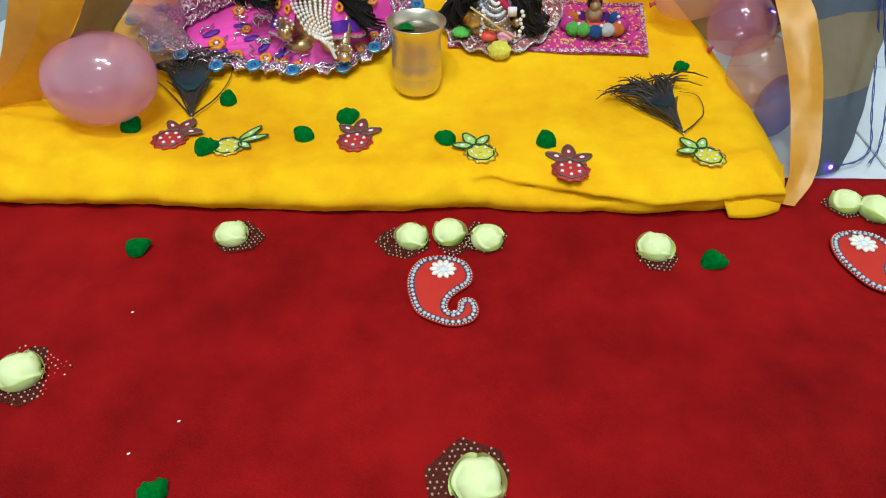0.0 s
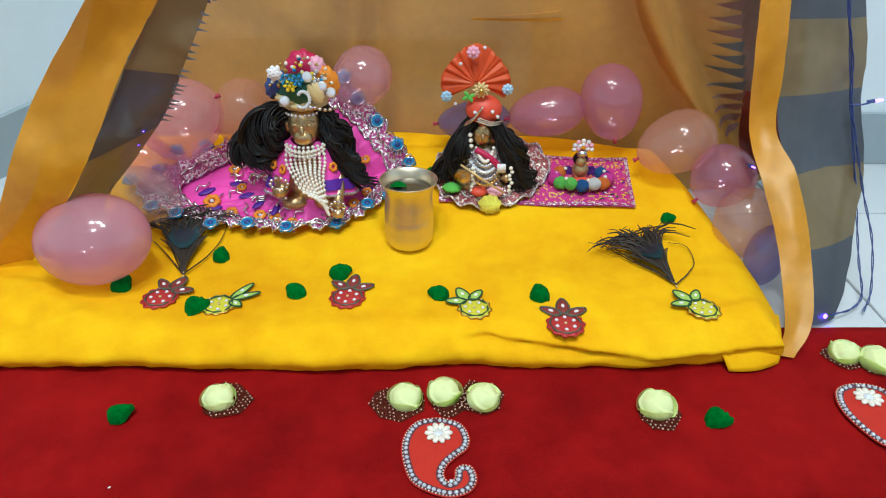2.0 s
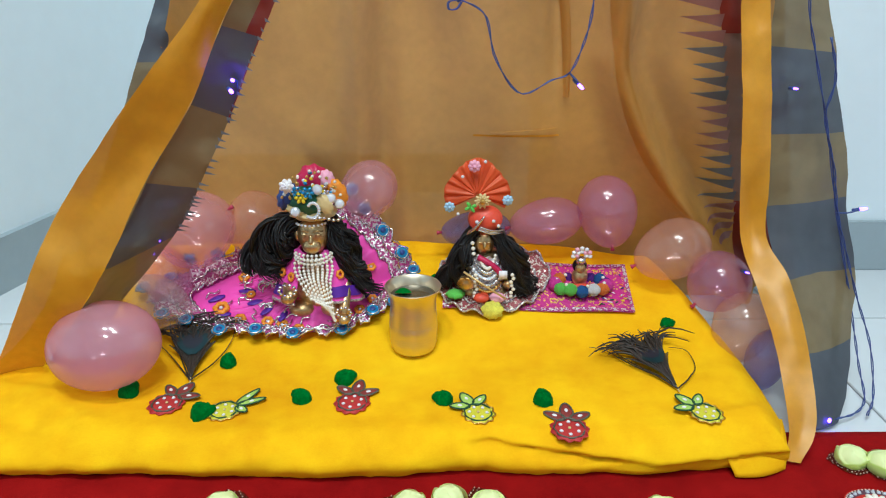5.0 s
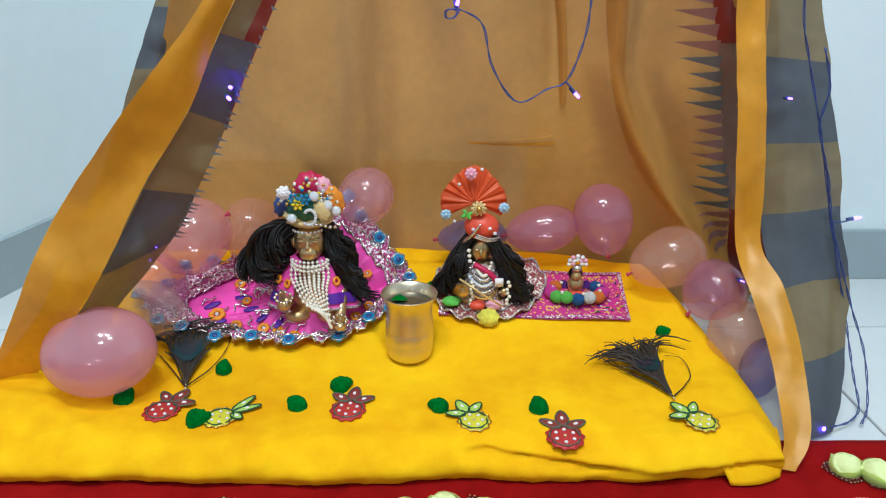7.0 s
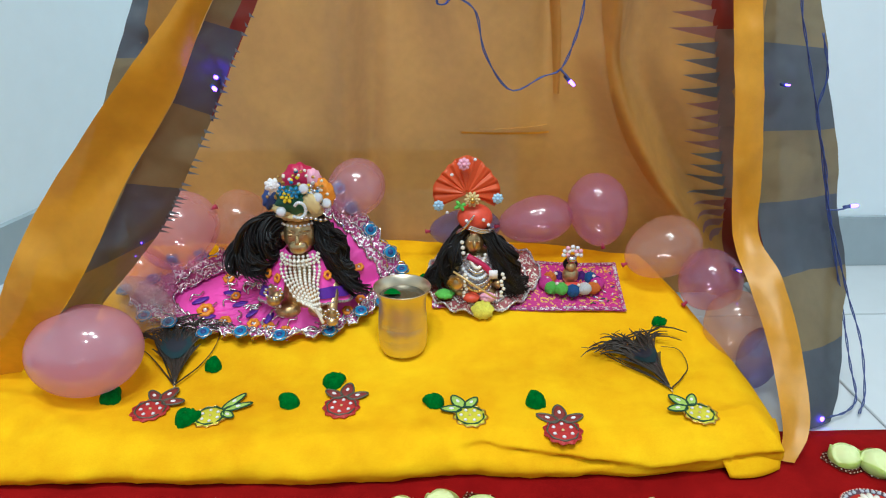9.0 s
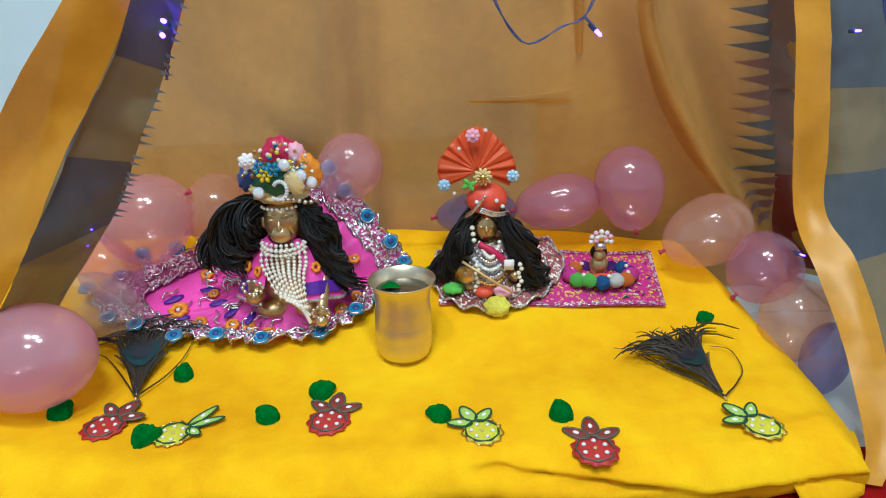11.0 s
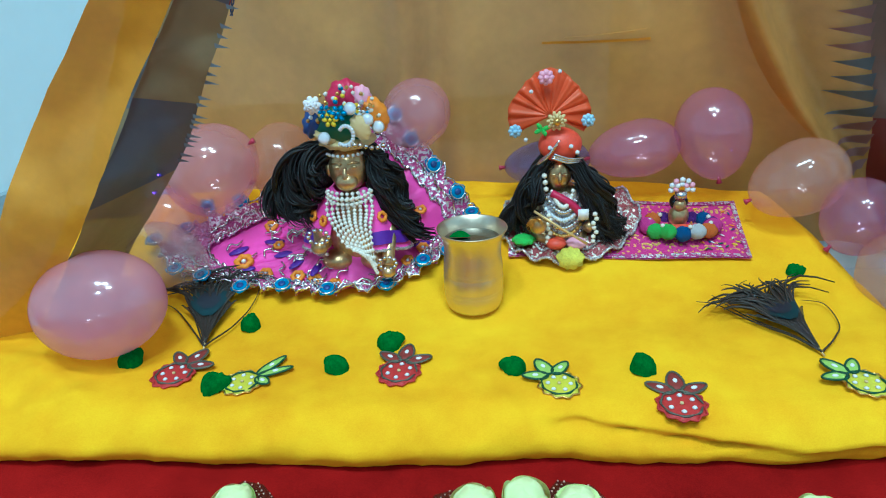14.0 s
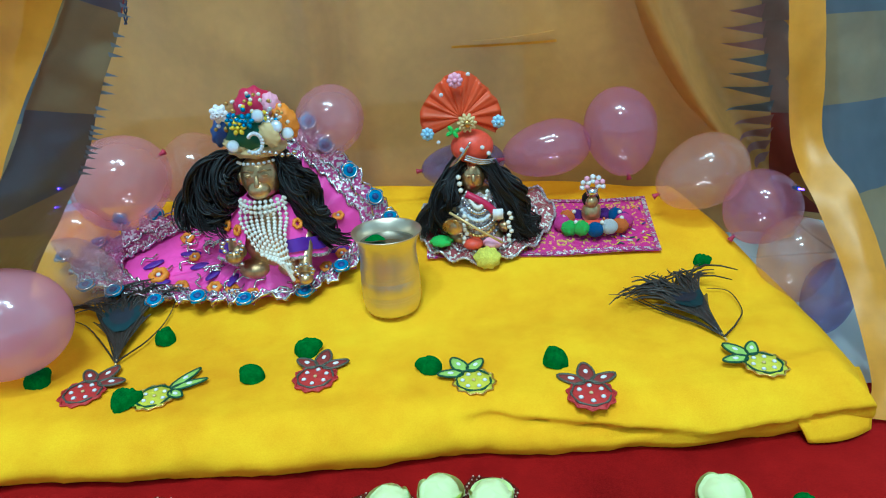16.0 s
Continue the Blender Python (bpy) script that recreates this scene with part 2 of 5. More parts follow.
POMS = [plain("pom_%s" % k, c, 0.9, vary=0.35, scale=500, bump=0.9, sheen=0.4, dist=0.002) for k, c in (
    ("green", (0.16, 0.62, 0.10, 1)), ("blue", (0.015, 0.10, 0.32, 1)), ("white", (0.78, 0.80, 0.84, 1)), ("orange", (0.85, 0.20, 0.03, 1)),
    ("magenta", (0.72, 0.05, 0.38, 1)), ("purple", (0.10, 0.015, 0.24, 1)), ("yellow", (0.86, 0.78, 0.10, 1)))]
POM_GREEN, POM_BLUE, POM_WHITE, POM_ORANGE, POM_MAGENTA, POM_PURPLE, POM_YELLOW = POMS
BAL_PINK = rubber("pink_balloon_skin", (1.0, 0.56, 0.74, 1), 0.46)
BAL_ROSE = rubber("magenta_balloon_skin", (0.82, 0.38, 0.66, 1), 0.72)
BAL_PEACH = rubber("peach_balloon_skin", (1.0, 0.62, 0.50, 1), 0.72)
BAL_CLEAR = rubber("clear_balloon_skin", (0.85, 0.76, 0.74, 1), 0.74)
BAL_BLUE = rubber("blue_balloon_skin", (0.34, 0.30, 0.75, 1), 0.6)
BAL_BLUSH = rubber("blush_balloon_skin", (0.97, 0.55, 0.68, 1), 0.66)
KNOT = plain("balloon_knot", (0.45, 0.03, 0.08, 1), 0.4, vary=0.2)
FIXTURE = plain("white_lamp_housing", (0.8, 0.8, 0.8, 1), 0.4, vary=0.05)


# ---- mesh helpers ----
BASE = {}


def thing(name, label, category, loc=(0, 0, 0), rz=0.0, group="", kind="", m=None):
    ob = new(name)
    ob.empty_display_size = 0.02
    ob.matrix_basis = m if m is not None else pose(*loc, 0, 0, rz)
    BASE[ob.name] = ob.matrix_basis.copy()
    return tagged(ob, label, category, group, kind)


def to_mesh(name, bm, materials, smooth=True):
    me = bpy.data.meshes.new(name)
    bm.normal_update()
    bm.to_mesh(me)
    bm.free()
    for mt in (materials if isinstance(materials, (list, tuple)) else [materials]):
        me.materials.append(mt)
    if smooth:
        me.polygons.foreach_set("use_smooth", [True] * len(me.polygons))
    return me


def part(name, bm, material, parent=None, label="", smooth=True, at=None, world=False):
    """One mesh object; world: its points are given in the world, not from its thing."""
    if world and parent is not None:
        bm.transform(BASE[parent.name].inverted())
    me = bm if isinstance(bm, bpy.types.Mesh) else to_mesh(name, bm, material, smooth)
    ob = new(name, me)
    if at is not None:
        ob.matrix_basis = at
    BASE[ob.name] = (BASE[parent.name] @ ob.matrix_basis) if parent is not None else ob.matrix_basis.copy()
    if parent is not None:
        ob.parent = parent
    if label:
        tagged(ob, label)
    return ob


def box(x0, x1, y0, y1, z0, z1, bevel=0.0, bm=None):
    bm = bm or bmesh.new()
    r = bmesh.ops.create_cube(bm, size=1, matrix=Matrix.LocRotScale(((x0 + x1) / 2, (y0 + y1) / 2, (z0 + z1) / 2), None, (x1 - x0, y1 - y0, z1 - z0)))
    if bevel:
        bmesh.ops.bevel(bm, geom=[e for e in bm.edges], offset=bevel, segments=2, affect="EDGES")
    return bm


def ball(c, r, bm=None, seg=14, rings=9, rot=None):
    bm = bm or bmesh.new()
    r = (r, r, r) if not hasattr(r, "__len__") else r
    bmesh.ops.create_uvsphere(bm, u_segments=seg, v_segments=rings, radius=1, matrix=Matrix.LocRotScale(c, rot, r))
    return bm


def bead(c, r, bm=None):
    bm = bm or bmesh.new()
    bmesh.ops.create_icosphere(bm, subdivisions=1, radius=r, matrix=Matrix.Translation(c))
    return bm


def spline(pts, n, closed=False):
    """Catmull-Rom through a few points."""
    P = [Vector(p) for p in pts]
    out, k = [], len(P)
    segs = k if closed else k - 1
    for i in range(n):
        u = i / (n if closed else n - 1) * segs
        s = min(int(u), segs - 1)
        f = u - s
        if closed:
            a, b, c, d = (P[(s + j) % k] for j in (-1, 0, 1, 2))
        else:
            b, c = P[s], P[s + 1]
            a, d = (P[s - 1] if s else b * 2 - c), (P[s + 2] if s + 2 < k else c * 2 - b)
        out.append(0.5 * ((2 * b) + (c - a) * f + (2 * a - 5 * b + 4 * c - d) * f * f + (3 * b - 3 * c + d - a) * f ** 3))
    return out


def tube(pts, r, bm=None, sides=6, taper=None):
    """Round bar along points; taper(u) scales it."""
    bm = bm or bmesh.new()
    rings, prev = [], None
    for i, p in enumerate(pts):
        d = (pts[min(i + 1, len(pts) - 1)] - pts[max(i - 1, 0)]).normalized()
        if prev is None:
            prev = d.orthogonal().normalized()
        prev = (prev - d * prev.dot(d)).normalized()
        q = d.cross(prev)
        k = r * (taper(i / (len(pts) - 1)) if taper else 1)
        rings.append([bm.verts.new(p + prev * (k * math.cos(2 * math.pi * j / sides)) + q * (k * math.sin(2 * math.pi * j / sides))) for j in range(sides)])
    for a, b in zip(rings, rings[1:]):
        for j in range(sides):
            bm.faces.new((a[j], a[(j + 1) % sides], b[(j + 1) % sides], b[j]))
    bm.faces.new(rings[0][::-1])
    bm.faces.new(rings[-1])
    return bm


def lathe(profile, seg=48, bm=None):
    bm = bm or bmesh.new()
    rings = []
    for r, z in profile:
        if r < 1e-6:
            rings.append([bm.verts.new((0, 0, z))])
        else:
            rings.append([bm.verts.new((r * math.cos(2 * math.pi * j / seg), r * math.sin(2 * math.pi * j / seg), z)) for j in range(seg)])
    for a, b in zip(rings, rings[1:]):
        for j in range(seg):
            k = (j + 1) % seg
            if len(a) == 1 and len(b) == 1:
                continue
            if len(a) == 1:
                bm.faces.new((a[0], b[k], b[j]))
            elif len(b) == 1:
                bm.faces.new((a[j], a[k], b[0]))
            else:
                bm.faces.new((a[j], a[k], b[k], b[j]))
    return bm


def grid(nu, nv, fn, bm=None, closed=False):
    """A sheet from fn(u, v)."""
    bm = bm or bmesh.new()
    V = [[bm.verts.new(fn(i / nu, j / nv)) for j in range(nv + 1)] for i in range(nu + (0 if closed else 1))]
    for i in range(nu):
        a, b = V[i], V[(i + 1) % len(V)]
        for j in range(nv):
            bm.faces.new((a[j], b[j], b[j + 1], a[j + 1]))
    return bm


def slab(outline, z0, z1, bm=None, crown=0.0):
    """A flat piece with a thickness from a 2D outline."""
    bm = bm or bmesh.new()
    c = sum((Vector((p[0], p[1])) for p in outline), Vector((0, 0))) / len(outline)
    low = [bm.verts.new((p[0], p[1], z0)) for p in outline]
    top = [bm.verts.new((p[0], p[1], z1)) for p in outline]
    inn = [bm.verts.new((c.x + (p[0] - c.x) * 0.55, c.y + (p[1] - c.y) * 0.55, z1 + crown)) for p in outline]
    k = len(outline)
    for i in range(k):
        j = (i + 1) % k
        bm.faces.new((low[i], low[j], top[j], top[i]))
        bm.faces.new((top[i], top[j], inn[j], inn[i]))
    bm.faces.new(inn)
    bm.faces.new(low[::-1])
    return bm


def circle(r, n=20, wob=0.0, waves=0, cx=0, cy=0, sx=1, sy=1):
    return [(cx + sx * r * (1 + wob * math.cos(waves * a)) * math.cos(a), cy + sy * r * (1 + wob * math.cos(waves * a)) * math.sin(a)) for a in (2 * math.pi * i / n for i in range(n))]


def smooth01(s):
    s = min(1.0, max(0.0, s))
    return s * s * (3 - 2 * s)


def fbm(x, y, z=0.0, octaves=3):
    return noise.fractal(Vector((x, y, z)), 0.9, 2.0, octaves)


# ---- the room ----
def wall(name, bm, label):
    return tagged(part(name, bm, WALL, smooth=False), label, "wall", kind="structure")


BACK, RECESS = 1.385, 1.89
floor = tagged(part("floor", box(-2.4, 2.2, -2.4, 2.0, -0.10, -0.008), GROUT, smooth=False), "glossy white vitrified floor tiles with thin joints", "floor", kind="structure")
tile = to_mesh("tile", box(-0.2985, 0.2985, -0.2985, 0.2985, -0.004, 0.0, 0.001), TILE, False)
for i in range(8):
    for j in range(8):
        part("tile", tile, None, floor, at=pose(-2.10 + 0.6 * i, -2.12 + 0.6 * j, -0.004))

wall("wall_back", box(0.20, 2.2, BACK, RECESS + 0.12, -0.01, 2.6), "plain white painted back wall")
wall("wall_recess", box(-0.600, 0.20, RECESS, RECESS + 0.12, -0.01, 2.6), "plain white painted recess wall behind the drape")
# the wall beside the drape ends in an outer corner
def prism(outline, z0, z1):
    """An upright block on a plan outline, its points counted anticlockwise."""
    bm = bmesh.new()
    low, top = ([bm.verts.new((x, y, z)) for x, y in outline] for z in (z0, z1))
    for i in range(len(outline)):
        k = (i + 1) % len(outline)
        bm.faces.new((low[i], low[k], top[k], top[i]))
    bm.faces.new(top)
    bm.faces.new(low[::-1])
    return bm


SLANT = 0.25
wall("wall_pillar", prism([(-0.90, 1.275), (-0.745, 1.275), (-0.745 + SLANT * 0.725, 2.0), (-0.90, 2.0)], -0.01, 2.6), "white painted wall end with an outer corner")
wall("wall_far", box(-2.4, -0.90, 1.9, 2.0, -0.01, 2.6), "plain white painted wall of the passage")
wall("wall_left", box(-2.5, -2.4, -2.4, 2.0, -0.01, 2.6), "plain white painted side wall")
wall("wall_right", box(2.2, 2.3, -2.4, 1.7, -0.01, 2.6), "plain white painted side wall opposite")
wall("wall_front", box(-2.5, 2.3, -2.5, -2.4, -0.01, 2.6), "plain white painted wall behind the viewer")
tagged(part("ceiling", box(-2.5, 2.3, -2.5, 2.0, 2.6, 2.7), CEIL, smooth=False), "plain white painted ceiling", "ceiling", kind="structure")


def skirting(name, pieces, label):
    sk = thing(name, label, "skirting", kind="structure")
    for b in pieces:
        part("skirting_tile", box(*b, 0.0015) if len(b) == 6 else prism(b, -0.004, 0.093), GREY, sk, smooth=False)


skirting("baseboard", [(a, b, BACK - 0.012, BACK - 0.0002, -0.004, 0.093) for a, b in ((0.19, 0.7775), (0.78, 1.37), (1.3725, 1.96), (1.9625, 2.19))], "grey stone skirting along the back wall")
skirting("baseboard_2", [(-0.912, -0.733, 1.263, 1.2748, -0.004, 0.093), [(-0.7446, 1.2755), (-0.7327, 1.2635), (-0.7327 + SLANT * 0.614, 1.8775), (-0.7446 + SLANT * 0.602, 1.8775)], (-0.578, 0.19, RECESS - 0.012, RECESS - 0.0002, -0.004, 0.093)], "grey stone skirting round the wall corner")

for lx, ly, lz in LAMPS:
    lt = thing("ceiling_light", "white ceiling lamp housing", "lamp", (lx, ly, 2.6), group="ceiling lights")
    part("housing", box(-0.17, 0.17, -0.12, 0.12, lz + 0.05 - 2.6, -0.001, 0.01), FIXTURE, lt)


# ---- cloths on the floor ----
def ridge(x, y, x0, y0, x1, y1, w, a):
    """A soft crease along a line."""
    d = Vector((x1 - x0, y1 - y0))
    L = d.length
    d /= L
    u = ((x - x0) * d.x + (y - y0) * d.y) / L
    v = (x - x0) * -d.y + (y - y0) * d.x
    return a * math.exp(-(v / w) ** 2) * smooth01(u * 4 + 0.5) * smooth01((1 - u) * 4 + 0.5)


def red_height(x, y):
    z = 0.0022 * fbm(x * 2.2, y * 2.2, 3.1) + 0.0008 * fbm(x * 9, y * 9, 1.3)
    z += ridge(x, y, -0.30, 0.95, -0.225, 0.2, 0.014, -0.0042) + ridge(x, y, -0.335, 0.66, -0.275, 0.38, 0.012, 0.0042) + ridge(x, y, -0.43, 0.72, -0.20, 0.75, 0.012, 0.0018)
    z += ridge(x, y, -0.40, 0.50, -0.31, 0.68, 0.010, 0.0025) + ridge(x, y, -0.36, 0.40, -0.30, 0.50, 0.009, 0.002)
    return max(z, -0.003)


cloth = part("red_cloth", grid(150, 110, lambda u, v: (lambda x, y: (x, y, red_height(x, y)))(-1.15 + 2.25 * u, -0.55 + 1.425 * v)), RED)
tagged(cloth, "deep red velvet cloth spread on the floor, lightly creased", "cloth")
so = cloth.modifiers.new("thick", "SOLIDIFY")
so.thickness, so.offset = 0.0035, -1


def rise(y):
    return 0.045 + 0.075 * smooth01((y - 0.95) / 0.28)


def mat_height(x, y):
    """Top of the padded yellow cloth, away from its edges."""
    z = rise(y) + 0.0036 * fbm(x * 4, y * 4, 7.7) + 0.0019 * fbm(x * 13, y * 13, 2.2)
    z += 0.004 * (0.5 + fbm(x * 21, y * 17, 8.8)) * smooth01((-0.33 - x) / 0.08) * smooth01((0.93 - y) / 0.05)
    z += 0.004 * fbm(x * 9, y * 5, 5.5) * smooth01((0.86 - y) / 0.05)
    z += ridge(x, y, -0.55, 0.93, -0.42, 0.90, 0.014, 0.005) + ridge(x, y, -0.56, 0.88, -0.40, 0.835, 0.022, -0.005)
    z += ridge(x, y, 0.36, 0.93, 0.42, 1.06, 0.012, -0.004) + ridge(x, y, 0.33, 0.84, 0.42, 0.86, 0.010, 0.003) + ridge(x, y, -0.02, 0.83, 0.05, 0.79, 0.012, -0.004)
    z += ridge(x, y, -0.47, 0.90, -0.36, 0.84, 0.016, 0.006) + ridge(x, y, -0.455, 0.865, -0.425, 0.80, 0.022, -0.005)
    z += ridge(x, y, 0.02, 0.87, 0.08, 0.80, 0.014, -0.004) + ridge(x, y, 0.06, 0.85, 0.085, 0.80, 0.006, 0.003)
    z += ridge(x, y, -0.30, 1.19, 0.34, 1.185, 0.012, -0.006)
    z += ridge(x, y, 0.30, 0.90, 0.40, 1.12, 0.02, 0.003)
    return z


def front_line(x):
    return 0.802 + 0.10 * max(0, -x - 0.25) ** 1.4 + 0.25 * max(0, x - 0.2) ** 2 + 0.004 * math.sin(17 * x)


def right_line(y):
    return 0.431 + 0.012 * math.sin((y - 0.8) * 9) - 0.55 * max(0, y - 1.0) ** 1.7


def back_line(x):
    return 1.245 - 0.35 * max(0, x - 0.12) ** 1.5 - 0.10 * max(0, -x - 0.3)


def ease(u):
    """More rows towards both edges."""
    return 0.5 - 0.5 * math.cos(math.pi * u) if 0 < u < 1 else u


def mat_point(u, v):
    uu, vv = 0.5 * u + 0.5 * ease(u), 0.5 * v + 0.5 * ease(v)
    y0 = 0.80 + 0.44 * vv
    xl, xr = -0.575 + 0.02 * math.sin(13 * y0), right_line(y0)
    x = xl + (xr - xl) * uu
    yf, yb = front_line(x), back_line(x)
    y = yf + (yb - yf) * vv
    d = min(x - xl, xr - x, (y - yf) * 1.0, yb - y)
    r = 0.036
    top = mat_height(x, y)
    if d >= r:
        return (x, y, top)
    k = 1 - d / r
    z = top * math.sqrt(max(0, 1 - k ** 2.3))
    # the padding bulges over the foot of the cloth
    out = 0.012 * math.sin(math.pi * min(1, z / top)) * k
    # a long fold tucked under the front on one side
    if y - yf < r and x > 0.03:
        zc = 0.030 - 0.008 * smooth01((x - 0.05) / 0.3) + 0.003 * math.sin(20 * x)
        dent = math.exp(-((z - zc) / 0.0045) ** 2) * smooth01((x - 0.04) / 0.06) * smooth01((0.30 - x) / 0.10)
        out -= 0.012 * dent
        if z > zc:
            out += 0.006 * smooth01((x - 0.05) / 0.1)
    if y - yf < r:
        out += smooth01(k * 2.2) * (0.006 * fbm(x * 11, z * 20, 4.0) + 0.003 * fbm(x * 30, z * 30, 1.0))
        y -= out
    elif xr - x < r:
        x += out
    return (x, y, max(z, 0.0016))


mat = part("yellow_cloth", grid(190, 150, mat_point), YELLOW)
tagged(mat, "bright yellow velvet cloth over a padded seat, creased in front", "cloth")


def flap_point(u, v):
    a = Vector((0.345, 0.830, 0.030)).lerp(Vector((0.442, 0.862, 0.032)), u)
    b = Vector((0.366, 0.800, 0.002)).lerp(Vector((0.420, 0.812, 0.002)), u)
    p = a.lerp(b, v)
    r = math.sin(math.pi * u)
    return (p.x + 0.006 * v * (u - 0.5), p.y - 0.010 * math.sin(math.pi * v * 0.75) - 0.006 * r * v, p.z + 0.004 * r * (1 - v) + 0.006 * math.sin(math.pi * v) - 0.006 * (1 - r) * (1 - v))


fl = part("corner_flap", grid(14, 10, flap_point), YELLOW, mat)
so = fl.modifiers.new("thick", "SOLIDIFY")
so.thickness = 0.003


# ---- drapes ----
def strip(left, right, nu, nv, fold=None):
    """A hanging strip of cloth between two edges, each given by a few points from the floor up."""
    A, B = spline(left, nv + 1), spline(right, nv + 1)

    def f(u, v):
        j = round(v * nv)
        p = A[j].lerp(B[j], u)
        return p + (fold(u, v, p) if fold else Vector((0, 0, 0)))
    return grid(nu, nv, f)


def sub_edges(left, right, a, b, n=6):
    """The piece of two edges between the fractions a and b."""
    A, B = spline(left, 101), spline(right, 101)
    pick = [round((a + (b - a) * i / (n - 1)) * 100) for i in range(n)]
    return [A[i] for i in pick], [B[i] for i in pick]


def panel_y(z):
    return 1.262 - 0.29 * max(0, z)


def back_fold(x, z):
    q = 0.010 * math.exp(-((x + 0.045 + 0.05 * (0.3 - z)) / 0.018) ** 2) - 0.012 * math.exp(-((x + 0.075 + 0.05 * (0.3 - z)) / 0.02) ** 2)
    q += 0.009 * math.exp(-((x - 0.20 + 0.10 * (z - 0.4)) / 0.015) ** 2) * smooth01((z - 0.3) * 6)
    s = x - (0.27 + 0.85 * max(0, 0.42 - z) ** 1.25)
    q += -0.022 * math.exp(-(s / 0.028) ** 2) + 0.016 * math.exp(-((s - 0.05) / 0.03) ** 2)
    q += 0.006 * math.sin(38 * x + 3 * z) * smooth01((z - 0.25) * 3) + 0.008 * fbm(x * 5, z * 2.5, 5)
    q -= 0.012 * math.exp(-((x + 0.16) / 0.05) ** 2) * smooth01((0.45 - z) * 4)
    q += 0.010 * math.exp(-((x + 0.12 + 0.5 * (z - 0.2)) / 0.02) ** 2) * smooth01((0.34 - z) * 8)
    return 2.0 * q + 0.010 * math.sin(21 * x + 1.2 + 2 * z) * smooth01((z - 0.15) * 3) + 0.007 * math.sin(55 * x + 4 * z) * smooth01((z - 0.38) * 5)


def back_point(u, v):
    z = 0.004 + 0.85 * v
    x0 = -0.43 + 0.20 * smooth01((z - 0.1) / 0.7)
    x1 = 0.66 - 0.36 * z
    x = x0 + (x1 - x0) * u
    return (x, panel_y(z) + back_fold(x, z), z)


curtain = part("back_curtain", grid(150, 110, back_point), SAREE)
tagged(curtain, "sheer orange cotton drape hung behind the figures, with soft folds", "curtain")


def on_back(x, z, off):
    return Vector((x, panel_y(z) + back_fold(x, z) - off, z))


# overlapping pleats, where the cloth lies double
def pleat(path, w):
    P = spline([(x, 0, z) for x, z in path], 60)
    bm = grid(59, 5, lambda u, v: on_back(P[round(u * 59)].x + w * (v - 0.5) * (0.6 + 0.4 * math.sin(3 * u)), P[round(u * 59)].z, 0.003 + 0.004 * math.sin(math.pi * v)))
    part("pleat", bm, SAREE, curtain)


pleat([(0.155, 0.84), (0.180, 0.60), (0.205, 0.46), (0.215, 0.36)], 0.012)
pleat([(0.235, 0.84), (0.250, 0.60), (0.270, 0.45), (0.305, 0.34), (0.365, 0.24), (0.440, 0.16), (0.50, 0.10)], 0.026)
pleat([(0.110, 0.310), (0.150, 0.312), (0.205, 0.316)], 0.002)

# hem seam on the drape
part("seam", grid(24, 2, lambda u, v: on_back(0.085 + 0.125 * u, 0.302 + 0.003 * v, 0.0025)), BAND, curtain)

# woven border at one side of the drape: a strip, then a row of spikes
for z0, z1, mt in ((0.02, 0.19, MAROON), (0.19, 0.31, ROSYGREY), (0.31, 0.45, ROSYGREY), (0.45, 0.60, MAROON), (0.60, 0.72, ROSYGREY)):
    part("border_check", grid(8, 16, lambda u, v: on_back(0.566 - 0.36 * (z0 + (z1 - z0) * v) + 0.06 * u, z0 + (z1 - z0) * v, 0.004 + 0.010 * math.sin(3 * u + 9 * v) * u)), mt, curtain)
for i in range(27):
    z = 0.118 + 0.0205 * i
    xb = 0.568 - 0.36 * z
    L = 0.048 + 0.005 * math.sin(i * 1.7)
    mt = SPIKE_PINK if (i // 4) % 2 == 0 else SPIKE_BLUE
    bm = grid(8, 2, lambda u, v: on_back(xb - L * (1 - u) - (0.0 if z > 0.2 else 0.06 * (0.2 - z)), z + 0.006 * (1 - u) * (0.5 if z > 0.22 else -1.5) + (v - 0.5) * 0.017 * u, 0.005))
    part("spike", bm, mt, curtain)

# side drape with a plain amber band and a checked border, drawn to one side
LB_L = [(-0.560, 0.905, 0.004), (-0.506, 0.910, 0.063), (-0.437, 0.890, 0.166), (-0.404, 0.900, 0.222), (-0.373, 0.910, 0.276), (-0.315, 0.900, 0.355), (-0.258, 0.890, 0.432), (-0.202, 0.880, 0.507), (-0.140, 0.87, 0.60), (-0.08, 0.86, 0.70)]
LB_R = [(-0.520, 0.955, 0.004), (-0.461, 0.923, 0.071), (-0.406, 0.893, 0.135), (-0.379, 0.893, 0.168), (-0.339, 0.905, 0.224), (-0.289, 0.915, 0.312), (-0.221, 0.905, 0.401), (-0.172, 0.895, 0.475), (-0.105, 0.88, 0.58), (-0.04, 0.87, 0.69)]
LD_R = [(-0.450, 1.075, 0.004), (-0.408, 1.060, 0.052), (-0.372, 1.040, 0.106), (-0.326, 1.000, 0.166), (-0.273, 0.960, 0.242), (-0.235, 0.938, 0.300), (-0.186, 0.920, 0.385), (-0.145, 0.905, 0.463), (-0.085, 0.89, 0.57), (-0.02, 0.88, 0.68)]


